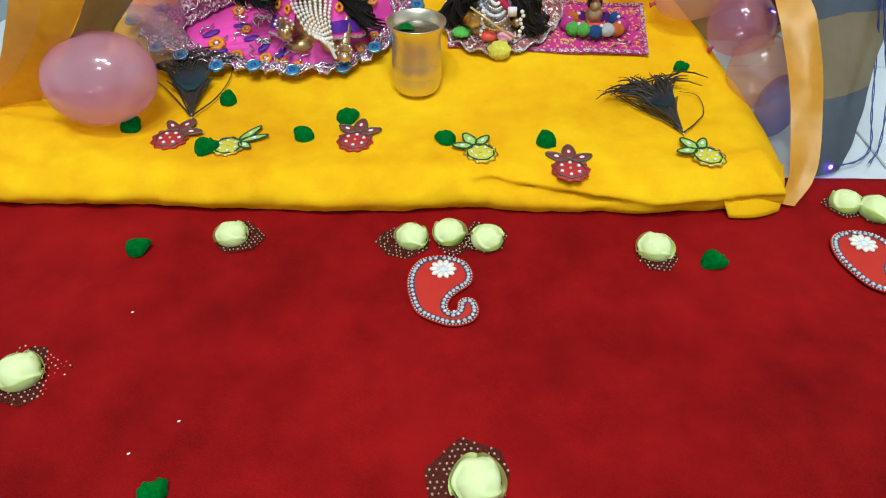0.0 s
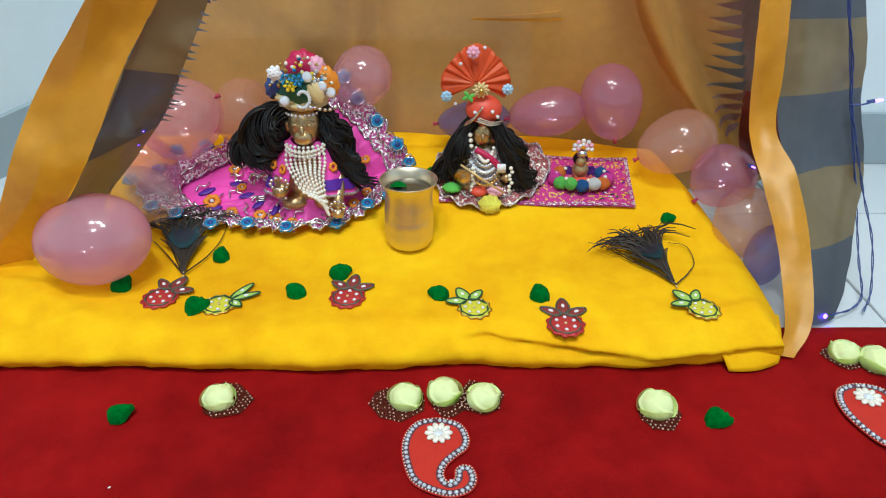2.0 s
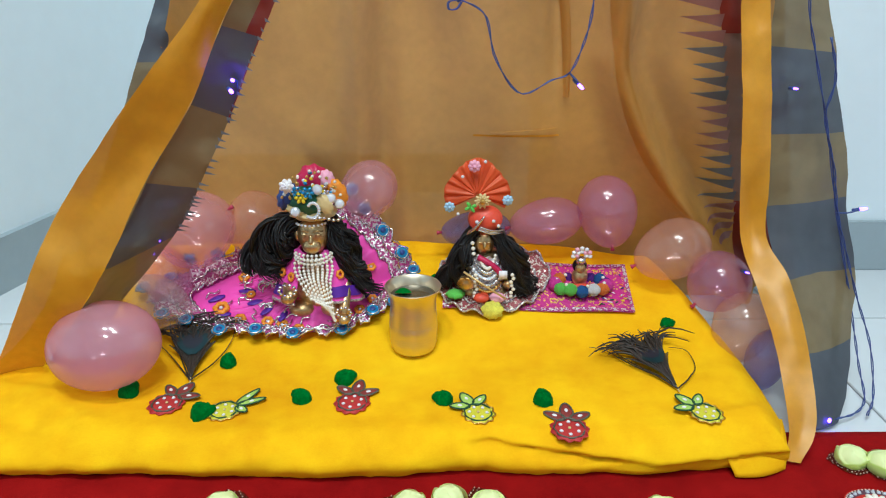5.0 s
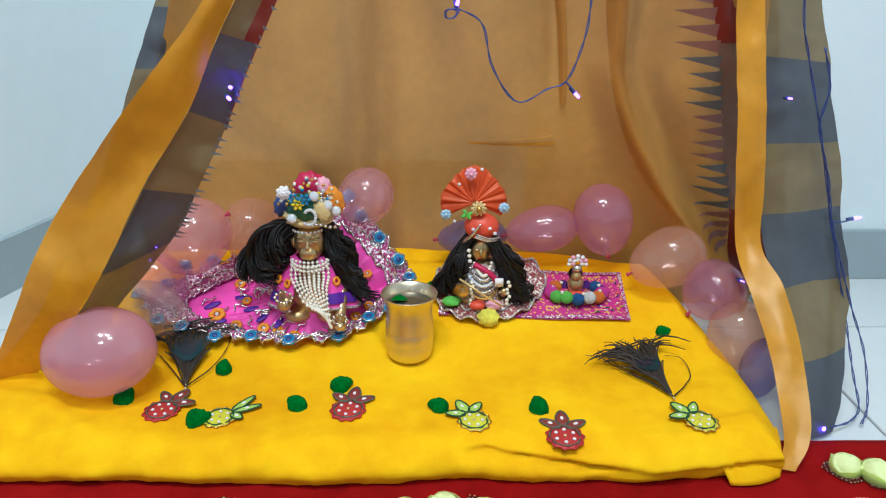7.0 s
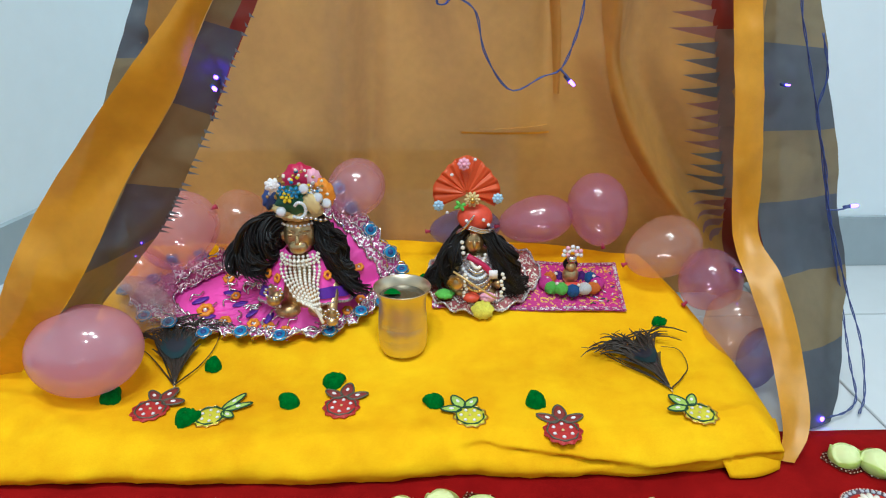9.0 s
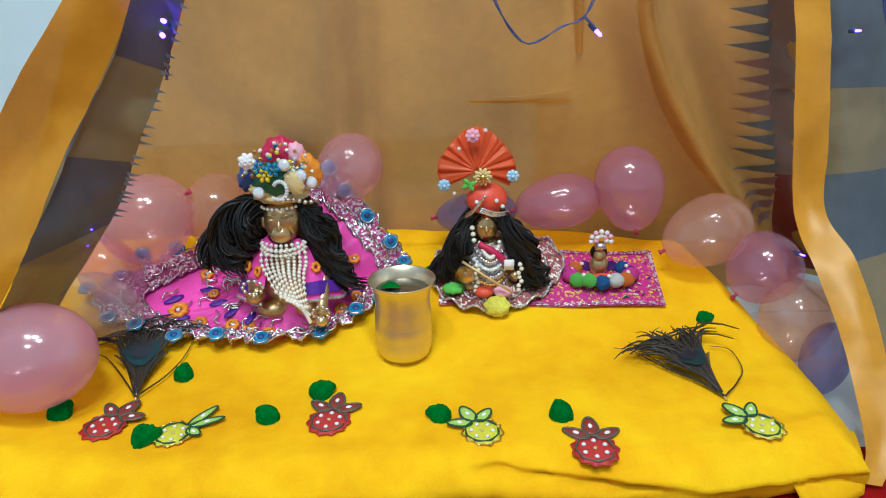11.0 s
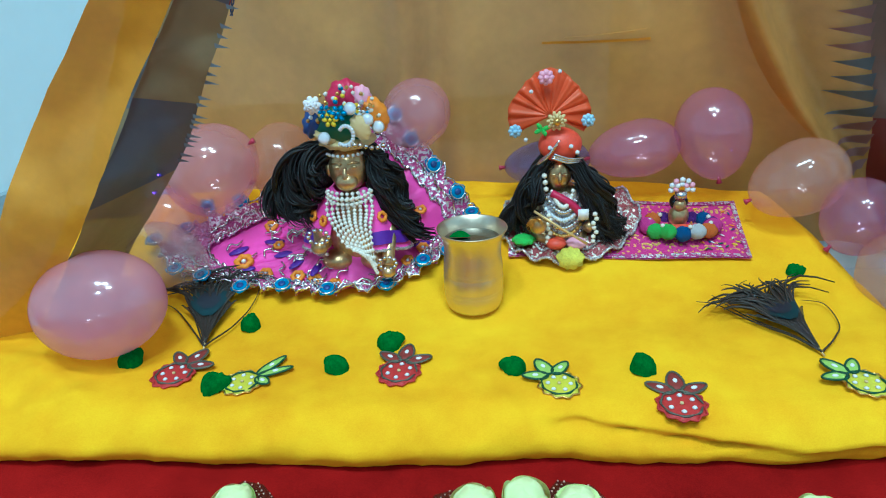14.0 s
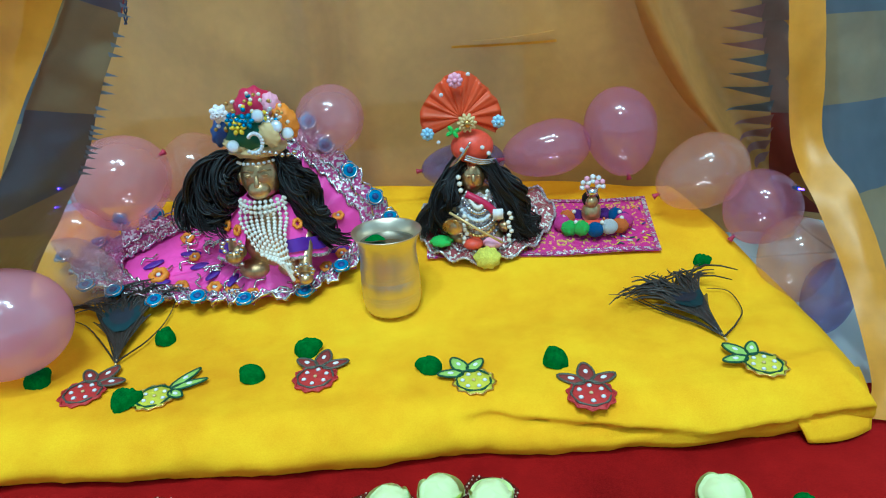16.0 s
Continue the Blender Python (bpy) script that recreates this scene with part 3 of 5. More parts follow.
LB_L = [(x - 0.020 * smooth01((0.30 - z) / 0.2) - 0.018 * math.exp(-((z - 0.29) / 0.10) ** 2) + 0.014 * smooth01((z - 0.40) / 0.15), y + 0.03 * smooth01((0.22 - z) / 0.1), z) for x, y, z in LB_L]
LB_R = [(x - 0.012 * smooth01((z - 0.36) / 0.12), y + 0.03 * smooth01((0.22 - z) / 0.1), z) for x, y, z in LB_R]
LD_R = [(x - 0.024 * smooth01((0.22 - z) / 0.10) - 0.003, y, z) for x, y, z in LD_R]


def crinkle(k, f=16):
    return lambda u, v, p: Vector((0, k * 1.6 * fbm(p.x * f, p.z * f, 3), 0))


ld = thing("side_drape", "amber silk drape with charcoal and olive checked border, drawn aside", "curtain", (-0.52, 0.92, 0.0))


def bent(u, v, p):
    return Vector((0.0, 0.008 * math.sin(u * math.pi) * math.sin(v * 13 + 1) + 0.004 * fbm(p.x * 18, p.z * 18, 9), 0.0))


part("band", strip(LB_L, LB_R, 14, 90, bent), BAND, ld, "amber silk band", world=True)
cuts = [0.0, 0.22, 0.425, 0.548, 0.665, 0.775, 0.88, 1.0]
for i, (a, b) in enumerate(zip(cuts, cuts[1:])):
    A, B = sub_edges(LB_R, LD_R, a, b)
    A = [p + Vector((0.0, 0.004, 0)) for p in A]
    mt = (OLIVE, OLIVE, DARK, OLIVE, DARK, OLIVE, DARK)[i]
    if i < 4:
        part("check", strip(A, B, 10, 20, crinkle(0.004)), mt, ld, world=True)
        continue
    M = [p.lerp(q, 0.97 if i == 4 else 0.62) for p, q in zip(A, B)]
    for e0, e1, m in ((A, M, mt), (M, B, MAROON)):
        part("check", strip(e0, e1, 7, 20, crinkle(0.004)), m, ld, world=True)
edge = spline(LD_R, 101)
for i in range(40):
    p = edge[44 + round(i * 1.35)]
    L = 0.005 + 0.007 * smooth01((24 - i) / 14) + 0.002 * math.sin(i * 2.1)
    bm = grid(4, 2, lambda u, v: p + Vector((L * (1 - u) - 0.002, -0.003, -0.003 * (1 - u) + (v - 0.5) * 0.0042 * u)))
    part("spike", bm, SPIKE_BLUE, ld, world=True)

# its checked end showing beyond the band
bl = thing("rear_drape", "charcoal and olive checked cotton drape end by the wall", "curtain", (-0.48, 1.19, 0.0))
BL_L = [(-0.56, 1.15, 0.003), (-0.52, 1.15, 0.10), (-0.47, 1.15, 0.21), (-0.425, 1.15, 0.30), (-0.400, 1.15, 0.35), (-0.365, 1.15, 0.425), (-0.333, 1.15, 0.497), (-0.28, 1.14, 0.62), (-0.24, 1.13, 0.74)]
BL_R = [(x + 0.075, y + 0.01, z) for x, y, z in BL_L]
cuts = [0.0, 0.14, 0.30, 0.45, 0.60, 0.735, 0.86, 1.0]
for i, (a, b) in enumerate(zip(cuts, cuts[1:])):
    A, B = sub_edges(BL_L, BL_R, a, b)
    part("check", strip(A, B, 12, 14, crinkle(0.006)), OLIVE if i in (1, 3, 5) else DARK, bl, world=True) if i != 4 else part("check", strip(A, B, 12, 14, crinkle(0.006)), DARK, bl, world=True)

# the drape on the opposite side
RB_L = [(0.424, 0.812, 0.006), (0.440, 0.838, 0.030), (0.445, 0.900, 0.090), (0.435, 0.955, 0.150), (0.424, 1.000, 0.200), (0.415, 1.015, 0.285), (0.408, 1.025, 0.370), (0.398, 1.035, 0.450), (0.392, 1.045, 0.52), (0.37, 1.06, 0.76)]
RB_R = [(0.446, 0.812, 0.004), (0.472, 0.840, 0.036), (0.479, 0.900, 0.105), (0.470, 0.955, 0.170), (0.455, 1.000, 0.208), (0.452, 1.015, 0.285), (0.444, 1.025, 0.370), (0.434, 1.035, 0.450), (0.426, 1.045, 0.52), (0.40, 1.06, 0.76)]
RD_L = [(0.470, 0.860, 0.003), (0.484, 0.890, 0.040), (0.483, 0.930, 0.090), (0.478, 0.985, 0.150), (0.474, 1.040, 0.210), (0.470, 1.060, 0.285), (0.463, 1.070, 0.370), (0.452, 1.075, 0.450), (0.446, 1.080, 0.52), (0.42, 1.08, 0.76)]
RD_R = [(0.530, 0.890, 0.003), (0.565, 0.935, 0.030), (0.590, 0.995, 0.080), (0.618, 1.060, 0.135), (0.606, 1.085, 0.210), (0.592, 1.09, 0.285), (0.568, 1.095, 0.365), (0.545, 1.095, 0.440), (0.520, 1.095, 0.52), (0.47, 1.09, 0.76)]
rd = thing("side_drape", "amber silk drape with wide charcoal and olive checks, hanging down", "curtain", (0.47, 0.87, 0.0))
part("band", strip(RB_L, RB_R, 12, 90, lambda u, v, p: Vector((0, 0.006 * math.sin(u * math.pi) * math.sin(v * 17) + 0.003 * fbm(p.x * 20, p.z * 20, 2), 0))), BAND, rd, "amber silk band", world=True)
cuts = [0.0, 0.20, 0.345, 0.475, 0.61, 0.765, 0.92, 1.0]
for i, (a, b) in enumerate(zip(cuts, cuts[1:])):
    A, B = sub_edges(RD_L, RD_R, a, b)
    part("check", strip(A, B, 16, 20, crinkle(0.005, 12)), DARK if i % 2 == 0 else OLIVE, rd, world=True)
# the far layer of the same drape
FR_L = [(x - 0.01, y + 0.03, z) for x, y, z in RD_R]
FR_R = [(x + (0.016 if 0.1 < z < 0.3 else 0.003), y + 0.035, z) for x, y, z in RD_R]
for i, (a, b) in enumerate(((0.15, 0.26), (0.26, 0.33), (0.33, 0.45))):
    A, B = sub_edges(FR_L, FR_R, a, b)
    part("check", strip(A, B, 3, 10), (OLIVE, MAROON, OLIVE)[i], rd, world=True)


# ---- balloons ----
def balloon(name, label, c, rx, rz, mt, tilt=(0, 0), neck=1.12):
    b = thing(name, label, "balloon", m=pose(c[0], c[1], c[2], tilt[0], tilt[1], 0), group="balloons along the drape")
    prof = []
    for i in range(33):
        a = math.pi * i / 32
        r = math.sin(a) * (1 - (neck - 0.98) * 0.7 * (1 - math.cos(a)) / 2 * (1 if a > 1.57 else 0.6))
        z = math.cos(a) if a < math.pi * 0.5 else math.cos(a) * neck
        prof.append((max(r * rx, 0.0 if i in (0, 32) else 0.0008), z * rz))
    bm = lathe(prof, 40)
    bmesh.ops.recalc_face_normals(bm, faces=bm.faces)
    part("skin", bm, mt, b)
    end = -neck * rz
    bm = lathe([(0.0, end - 0.007), (0.0038, end - 0.0064), (0.0024, end - 0.003), (0.0018, end + 0.001), (0.0, end + 0.003)], 12)
    part("knot", bm, KNOT, b)
    return b


PB = "inflated translucent pink balloon resting on the yellow cloth"
balloon("balloon", "large inflated translucent pink balloon leaning on the drape", (-0.373, 0.918, 0.104), 0.0550, 0.0690, BAL_PINK, (6, 78), 1.0)
balloon("balloon", PB, (-0.318, 1.12, 0.178), 0.058, 0.056, BAL_BLUSH, (0, -120))
balloon("balloon", "pale peach translucent balloon behind the figures", (-0.235, 1.155, 0.176), 0.050, 0.044, BAL_PEACH, (0, 60))
balloon("balloon", "translucent pink balloon behind the large figure", (-0.066, 1.135, 0.232), 0.041, 0.045, BAL_BLUSH, (0, 40))
balloon("balloon", "deep rose translucent balloon behind the figures", (0.198, 1.15, 0.178), 0.036, 0.052, BAL_ROSE, (0, 80))
balloon("balloon", "deep rose translucent balloon standing upright", (0.283, 1.14, 0.198), 0.045, 0.052, BAL_ROSE, (0, -12))
balloon("balloon", "peach translucent balloon by the drape", (0.376, 1.105, 0.150), 0.045, 0.053, BAL_PEACH, (0, 65))
balloon("balloon", "deep rose translucent balloon by the drape", (0.432, 1.065, 0.117), 0.045, 0.042, BAL_ROSE, (0, 40))
balloon("balloon", "peach translucent balloon low by the drape", (0.452, 1.015, 0.072), 0.042, 0.048, BAL_PEACH, (0, 10))
balloon("balloon", "small blue balloon tucked under the drape", (0.472, 0.975, 0.044), 0.028, 0.042, BAL_BLUE, (0, 10))
balloon("balloon", "blue balloon half hidden behind the small figure", (0.095, 1.165, 0.160), 0.030, 0.050, BAL_BLUE, (0, 85))
balloon("balloon", "magenta translucent balloon under the side drape", (-0.352, 1.075, 0.130), 0.036, 0.042, BAL_ROSE, (0, -30))
balloon("balloon", "clear limp balloon beside the large pink one", (-0.352, 1.035, 0.104), 0.038, 0.045, BAL_CLEAR, (0, -60))


# ---- steel tumbler ----
cup = thing("steel_tumbler", "brushed steel tumbler full of water on the yellow cloth", "tumbler", (0.0, 1.0, mat_height(0, 1.0)))
R = [(0.0, 0.001), (0.024, 0.0005), (0.0280, 0.0015), (0.0295, 0.005), (0.0312, 0.012)]
for i in range(3):
    z = 0.017 + 0.0035 * i
    R += [(0.0320, z), (0.03175, z + 0.0008), (0.0320, z + 0.0016)]
R += [(0.0322, 0.034)]
for i in range(3):
    z = 0.041 + 0.0035 * i
    R += [(0.0317, z), (0.03145, z + 0.0008), (0.0316, z + 0.0016)]
R += [(0.0304, 0.060), (0.0301, 0.070), (0.0312, 0.079), (0.0345, 0.087), (0.0372, 0.0905), (0.0375, 0.0915), (0.0370, 0.0922), (0.0362, 0.0915), (0.0335, 0.0868), (0.0302, 0.079), (0.0291, 0.070), (0.0294, 0.060), (0.0305, 0.01), (0.0, 0.006)]
part("body", lathe(R, 64), STEEL, cup)
part("water", lathe([(0.0, 0.0785), (0.027, 0.0785), (0.0299, 0.0790), (0.0294, 0.075), (0, 0.0745)], 48), WATER, cup, "dark still water")
part("basil_leaf", grid(10, 8, lambda u, v: (-0.024 + 0.022 * u, 0.004 + 0.010 * (v - 0.5) * math.sin(math.pi * (0.05 + 0.9 * u)) * 1.8, 0.0800 + 0.003 * math.sin(math.pi * u))), GREEN, cup, "green leaf afloat")


# ---- large seated figure with its dress ----
C1 = Vector((-0.137, 1.070, 0.0))
HEM = [(-0.380, 1.088, 0.088), (-0.354, 1.052, 0.074), (-0.306, 1.031, 0.067), (-0.249, 1.016, 0.063), (-0.206, 1.011, 0.061), (-0.163, 1.008, 0.061), (-0.095, 1.020, 0.064), (-0.050, 1.052, 0.076), (-0.022, 1.090, 0.090),
       (-0.004, 1.128, 0.105), (-0.026, 1.128, 0.142), (-0.054, 1.128, 0.182), (-0.078, 1.128, 0.209), (-0.098, 1.128, 0.226), (-0.145, 1.135, 0.205), (-0.200, 1.145, 0.160), (-0.256, 1.155, 0.126), (-0.304, 1.145, 0.116), (-0.340, 1.120, 0.105)]
HEMC = spline(HEM, 720, True)


def skirt_at(u, v, lift=0.0):
    h = HEMC[int(u * 720) % 720]
    a = math.atan2(h.y - C1.y, h.x - C1.x)
    w = Vector((C1.x + 0.026 * math.cos(a), C1.y + 0.020 * math.sin(a), 0.108))
    p = w.lerp(h, v)
    p.z -= 0.016 * math.sin(math.pi * v) * (1 if h.z < 0.12 else 0.2)
    p.z += 0.0045 * math.sin(u * 2 * math.pi * 26) * v * (1 - 0.3 * v) + 0.003 * fbm(p.x * 40, p.y * 40, 2)
    p.z = max(p.z, rise(p.y) + 0.004 + 0.004 * v)
    return p + Vector((0, -0.3 * lift, lift))


skirt = thing("dress", "hot pink satin doll dress with silver lace hem and blue tabs", "dress", (C1.x, C1.y, 0.072))
part("skirt", grid(360, 26, lambda u, v: skirt_at(u, v * 0.80), closed=True), PINK, skirt, world=True)


def frill(u, v):
    p = skirt_at(u, 0.73 + 0.29 * v)
    k = math.sin(u * 2 * math.pi * 40)
    p.z += 0.005 + 0.004 * k * v + 0.0025 * math.sin(v * 14 + 5 * k)
    out = (p - C1)
    out.z = 0
    return p + out.normalized() * (0.004 * math.cos(u * 2 * math.pi * 40) * v)


part("lace_frill", grid(400, 14, frill, closed=True), PINKLACE, skirt, "silver and pink lace frill", world=True)
for k, v in enumerate((0.66, 0.82, 1.02)):
    pts = [frill(i / 300, (v - 0.66) / 0.36) + Vector((0, 0, 0.002 + 0.0012 * math.sin(i * 1.3 + k))) for i in range(301)]
    part("silver_braid", tube(pts, 0.0022 if k < 2 else 0.0017, sides=5, taper=lambda u: 0.75 + 0.4 * math.sin(u * 700)), SILVER, skirt, "silver braid", world=True)


def tab_mesh():
    bm = slab(circle(0.0105, 18, 0.10, 5), 0, 0.0016, crown=0.0008)
    return to_mesh("blue_tab", bm, BLUE)


TAB = tab_mesh()
RING = to_mesh("tab_ring", tube([Vector((0.0088 * math.cos(a), 0.0088 * math.sin(a), 0.002)) for a in (2 * math.pi * i / 20 for i in range(21))], 0.0011, sides=5), SILVER)
DOT = to_mesh("tab_dot", slab(circle(0.0042, 10), 0.0018, 0.0030, crown=0.001), NAVY)


def facing(p, normal, spin=0.0):
    return Matrix.Translation(p) @ Vector(normal).to_track_quat("Z", "Y").to_matrix().to_4x4() @ pose(0, 0, 0, 0, 0, spin)


inv = BASE[skirt.name].inverted()
for u in (0.005, 0.06, 0.105, 0.150, 0.205, 0.262, 0.315, 0.355, 0.395, 0.455, 0.515, 0.565, 0.615, 0.66, 0.84, 0.885, 0.93, 0.965):
    p = frill(u, 1.05)
    n = Vector((0, -0.35, 1)) if p.z < 0.118 else Vector((0.35, -1, 0.35))
    tb = part("blue_tab", TAB, None, skirt, "sky-blue foil tab", at=inv @ facing(p + Vector((0, -0.001, 0.002)), n, u * 900))
    part("ring", RING, None, tb)
    part("dot", DOT, None, tb)


def flower_ring(r):
    return tube([Vector((r * (1 + 0.12 * math.cos(6 * a)) * math.cos(a), r * (1 + 0.12 * math.cos(6 * a)) * math.sin(a), 0.0012)) for a in (2 * math.pi * i / 36 for i in range(37))], 0.0036, sides=6)


FLO = to_mesh("orange_flower", flower_ring(0.0082), ORANGE)
FLOC = to_mesh("flower_gem", bead((0, 0, 0.002), 0.0034), GEM)
for u, v, s in ((0.045, 0.56, 1.25), (0.115, 0.60, 0.95), (0.165, 0.52, 0.9), (0.215, 0.55, 0.95), (0.262, 0.62, 0.9), (0.32, 0.50, 0.95), (0.37, 0.55, 0.85), (0.41, 0.60, 0.8), (0.90, 0.62, 0.9), (0.98, 0.35, 0.7), (0.52, 0.55, 0.8), (0.6, 0.5, 0.8)):
    f = part("orange_flower", FLO, None, skirt, "embroidered orange flower", at=inv @ facing(skirt_at(u, v, 0.003), (0, -0.45, 1)) @ Matrix.Scale(s * 0.8, 4))
    part("flower_gem", FLOC, None, f)
PUR = to_mesh("purple_leaf", slab([(0.011 * math.cos(a) * (1 if abs(math.cos(a)) < 0.7 else 1.15), 0.0048 * math.sin(a)) for a in (2 * math.pi * i / 14 for i in range(14))], 0, 0.001, crown=0.0006), PURPLE)
for u, v, r in ((0.03, 0.30, 20), (0.12, 0.34, 50), (0.19, 0.36, 70), (0.075, 0.62, 10), (0.95, 0.45, 0), (0.0, 0.56, 30), (0.43, 0.5, 10), (0.56, 0.45, 60)):
    part("purple_leaf", PUR, None, skirt, at=inv @ facing(skirt_at(u, v, 0.002), (0, -0.4, 1), r))
SPR = to_mesh("silver_sprig", tube(spline([(-0.011, -0.003, 0.001), (-0.004, 0.003, 0.0025), (0.003, -0.002, 0.0025), (0.011, 0.003, 0.001)], 14), 0.0013, sides=5), SILVER)
random.seed(4)
for i in range(44):
    u = random.choice((random.uniform(0.0, 0.42), random.uniform(0.86, 1.0), random.uniform(0.42, 0.7)))
    part("silver_sprig", SPR, None, skirt, at=inv @ facing(skirt_at(u, random.uniform(0.25, 0.68), 0.003), (0, -0.4, 1), random.uniform(0, 360)))

# the figure itself
bm = ball((-0.134, 1.066, 0.118), (0.034, 0.026, 0.050), None, 24, 16)
ball((-0.134, 1.052, 0.197), (0.0215, 0.0215, 0.0265), bm, 28, 20)
ball((-0.134, 1.034, 0.186), (0.0125, 0.010, 0.0105), bm, 16, 10)
tube(spline([(-0.134, 1.031, 0.203), (-0.134, 1.0275, 0.194), (-0.134, 1.031, 0.190)], 8), 0.0032, bm, 8, lambda u: 0.6 + 0.7 * u)
for s in (-1, 1):
    tube([Vector((-0.134 + s * x, y, z)) for x, y, z in ((0.003, 1.0315, 0.2065), (0.009, 1.0320, 0.2085), (0.0155, 1.036, 0.2065))], 0.0013, bm, 6)
    ball((-0.134 + s * 0.009, 1.0325, 0.2025), (0.0042, 0.0018, 0.0022), bm, 10, 6)
    ball((-0.134 + s * 0.0215, 1.052, 0.196), (0.004, 0.006, 0.009), bm, 10, 8)
    ball((-0.134 + s * 0.022, 1.05, 0.088), (0.020, 0.018, 0.012), bm, 14, 8)
tube([Vector((-0.141, 1.0295, 0.1815)), Vector((-0.134, 1.0270, 0.1805)), Vector((-0.127, 1.0295, 0.1815))], 0.0014, bm, 6)
tube(spline([(-0.156, 1.062, 0.150), (-0.172, 1.048, 0.128), (-0.168, 1.024, 0.120), (-0.160, 1.016, 0.124)], 14), 0.0075, bm, 10)
ball((-0.168, 1.016, 0.118), (0.010, 0.008, 0.008), bm, 14, 9)
tube(spline([(-0.112, 1.062, 0.150), (-0.094, 1.050, 0.128), (-0.094, 1.028, 0.106), (-0.095, 1.020, 0.092)], 14), 0.0072, bm, 10)
ball((-0.094, 1.016, 0.087), (0.008, 0.010, 0.007), bm, 12, 8)
statue = part("brass_figure", bm, BRASS)
tagged(statue, "aged brass seated figure in a pink dress on yellow cloth", "figurine")


def cape_pt(u, v):
    a = math.radians(-66 + 312 * u)
    k = 0.0225 + 0.038 * v ** 0.85 + 0.0025 * math.sin(u * 46) * v
    z = 0.173 - 0.058 * v ** 1.25 - 0.012 * v * abs(math.cos(a)) + 0.002 * math.sin(u * 31)
    return Vector((-0.134 + k * 1.02 * math.cos(a), 1.062 + 0.8 * k * math.sin(a), z))


cape = thing("cape", "hot pink satin cape with purple and silver border", "cape", (-0.134, 1.062, 0.11))
part("cloth", grid(70, 18, cape_pt), PINK, cape, world=True)
part("purple_trim", grid(70, 3, lambda u, v: cape_pt(u, 0.74 + 0.18 * v) * 1.0 + Vector((0, -0.0015, 0.0015)) + (cape_pt(u, 0.8) - Vector((-0.134, 1.062, 0.13))) * 0.03), PURPLE, cape, "purple trim", world=True)
part("silver_trim", tube([cape_pt(i / 90, 1.0) for i in range(91)], 0.0026, sides=6, taper=lambda u: 0.8 + 0.3 * math.sin(u * 260)), SILVERLACE, cape, "silver trim", world=True)
for u in (0.08, 0.16, 0.24, 0.78, 0.86, 0.94):
    part("orange_flower", FLO, None, cape, at=BASE[cape.name].inverted() @ facing(cape_pt(u, 0.55) + Vector((0, -0.002, 0.002)), (math.cos(math.radians(-52 + 284 * u)), -0.8, 0.5)) @ Matrix.Scale(0.55, 4))

# rows of pearls down the front
neck = thing("pearl_necklace", "long bib of white pearl strands on the brass figure", "necklace", (-0.134, 1.03, 0.13))
ONE_PEARL = to_mesh("pearl", bead((0, 0, 0), 0.0026), PEARL)


def strand(pts, owner):
    st = part("pearl_strand", tube(pts, 0.0006, sides=4), PEARL, owner, world=True)
    for p in pts:
        q = BASE[owner.name].inverted() @ p
        part("pearl", ONE_PEARL, None, st, at=pose(q.x, q.y, q.z))


for s in range(9):
    f = s / 8 - 0.5
    strand(spline([(-0.134 + 0.046 * f, 1.040 - 0.012 * (1 - 4 * f * f), 0.174), (-0.133 + 0.050 * f, 1.021 + 0.014 * abs(f), 0.155), (-0.130 + 0.040 * f, 1.012 + 0.010 * abs(f), 0.142), (-0.122 + 0.028 * f, 1.004, 0.124), (-0.108 + 0.008 * f, 0.998, 0.104 - 0.020 * f)], 19 - abs(s - 5)), neck)
for k, z in enumerate((0.1745, 0.169)):
    strand([Vector((-0.134 + 0.026 * math.cos(a), 1.050 + 0.028 * math.sin(a), z - 0.005 * abs(math.sin(a)))) for a in (math.radians(200 + 140 * i / 12) for i in range(13))], neck)
bm = bmesh.new()
for i in range(10):
    a = 2 * math.pi * i / 10
    for c in ((-0.094 + 0.0095 * math.cos(a), 1.012, 0.098 + 0.007 * math.sin(a)), (-0.166 + 0.011 * math.cos(a), 1.008, 0.133 + 0.008 * math.sin(a))):
        part("bangle_bead", bead(c, 0.0029), SILVER, neck, world=True)
bm.free()
bm = bmesh.new()
for i in range(9):
    a = math.radians(-60 + 120 * i / 8)
    bead((-0.134 + 0.0215 * math.sin(a), 1.050 - 0.0225 * math.cos(a), 0.2165), 0.0022, bm)
part("forehead_beads", bm, GEM, neck, world=True)


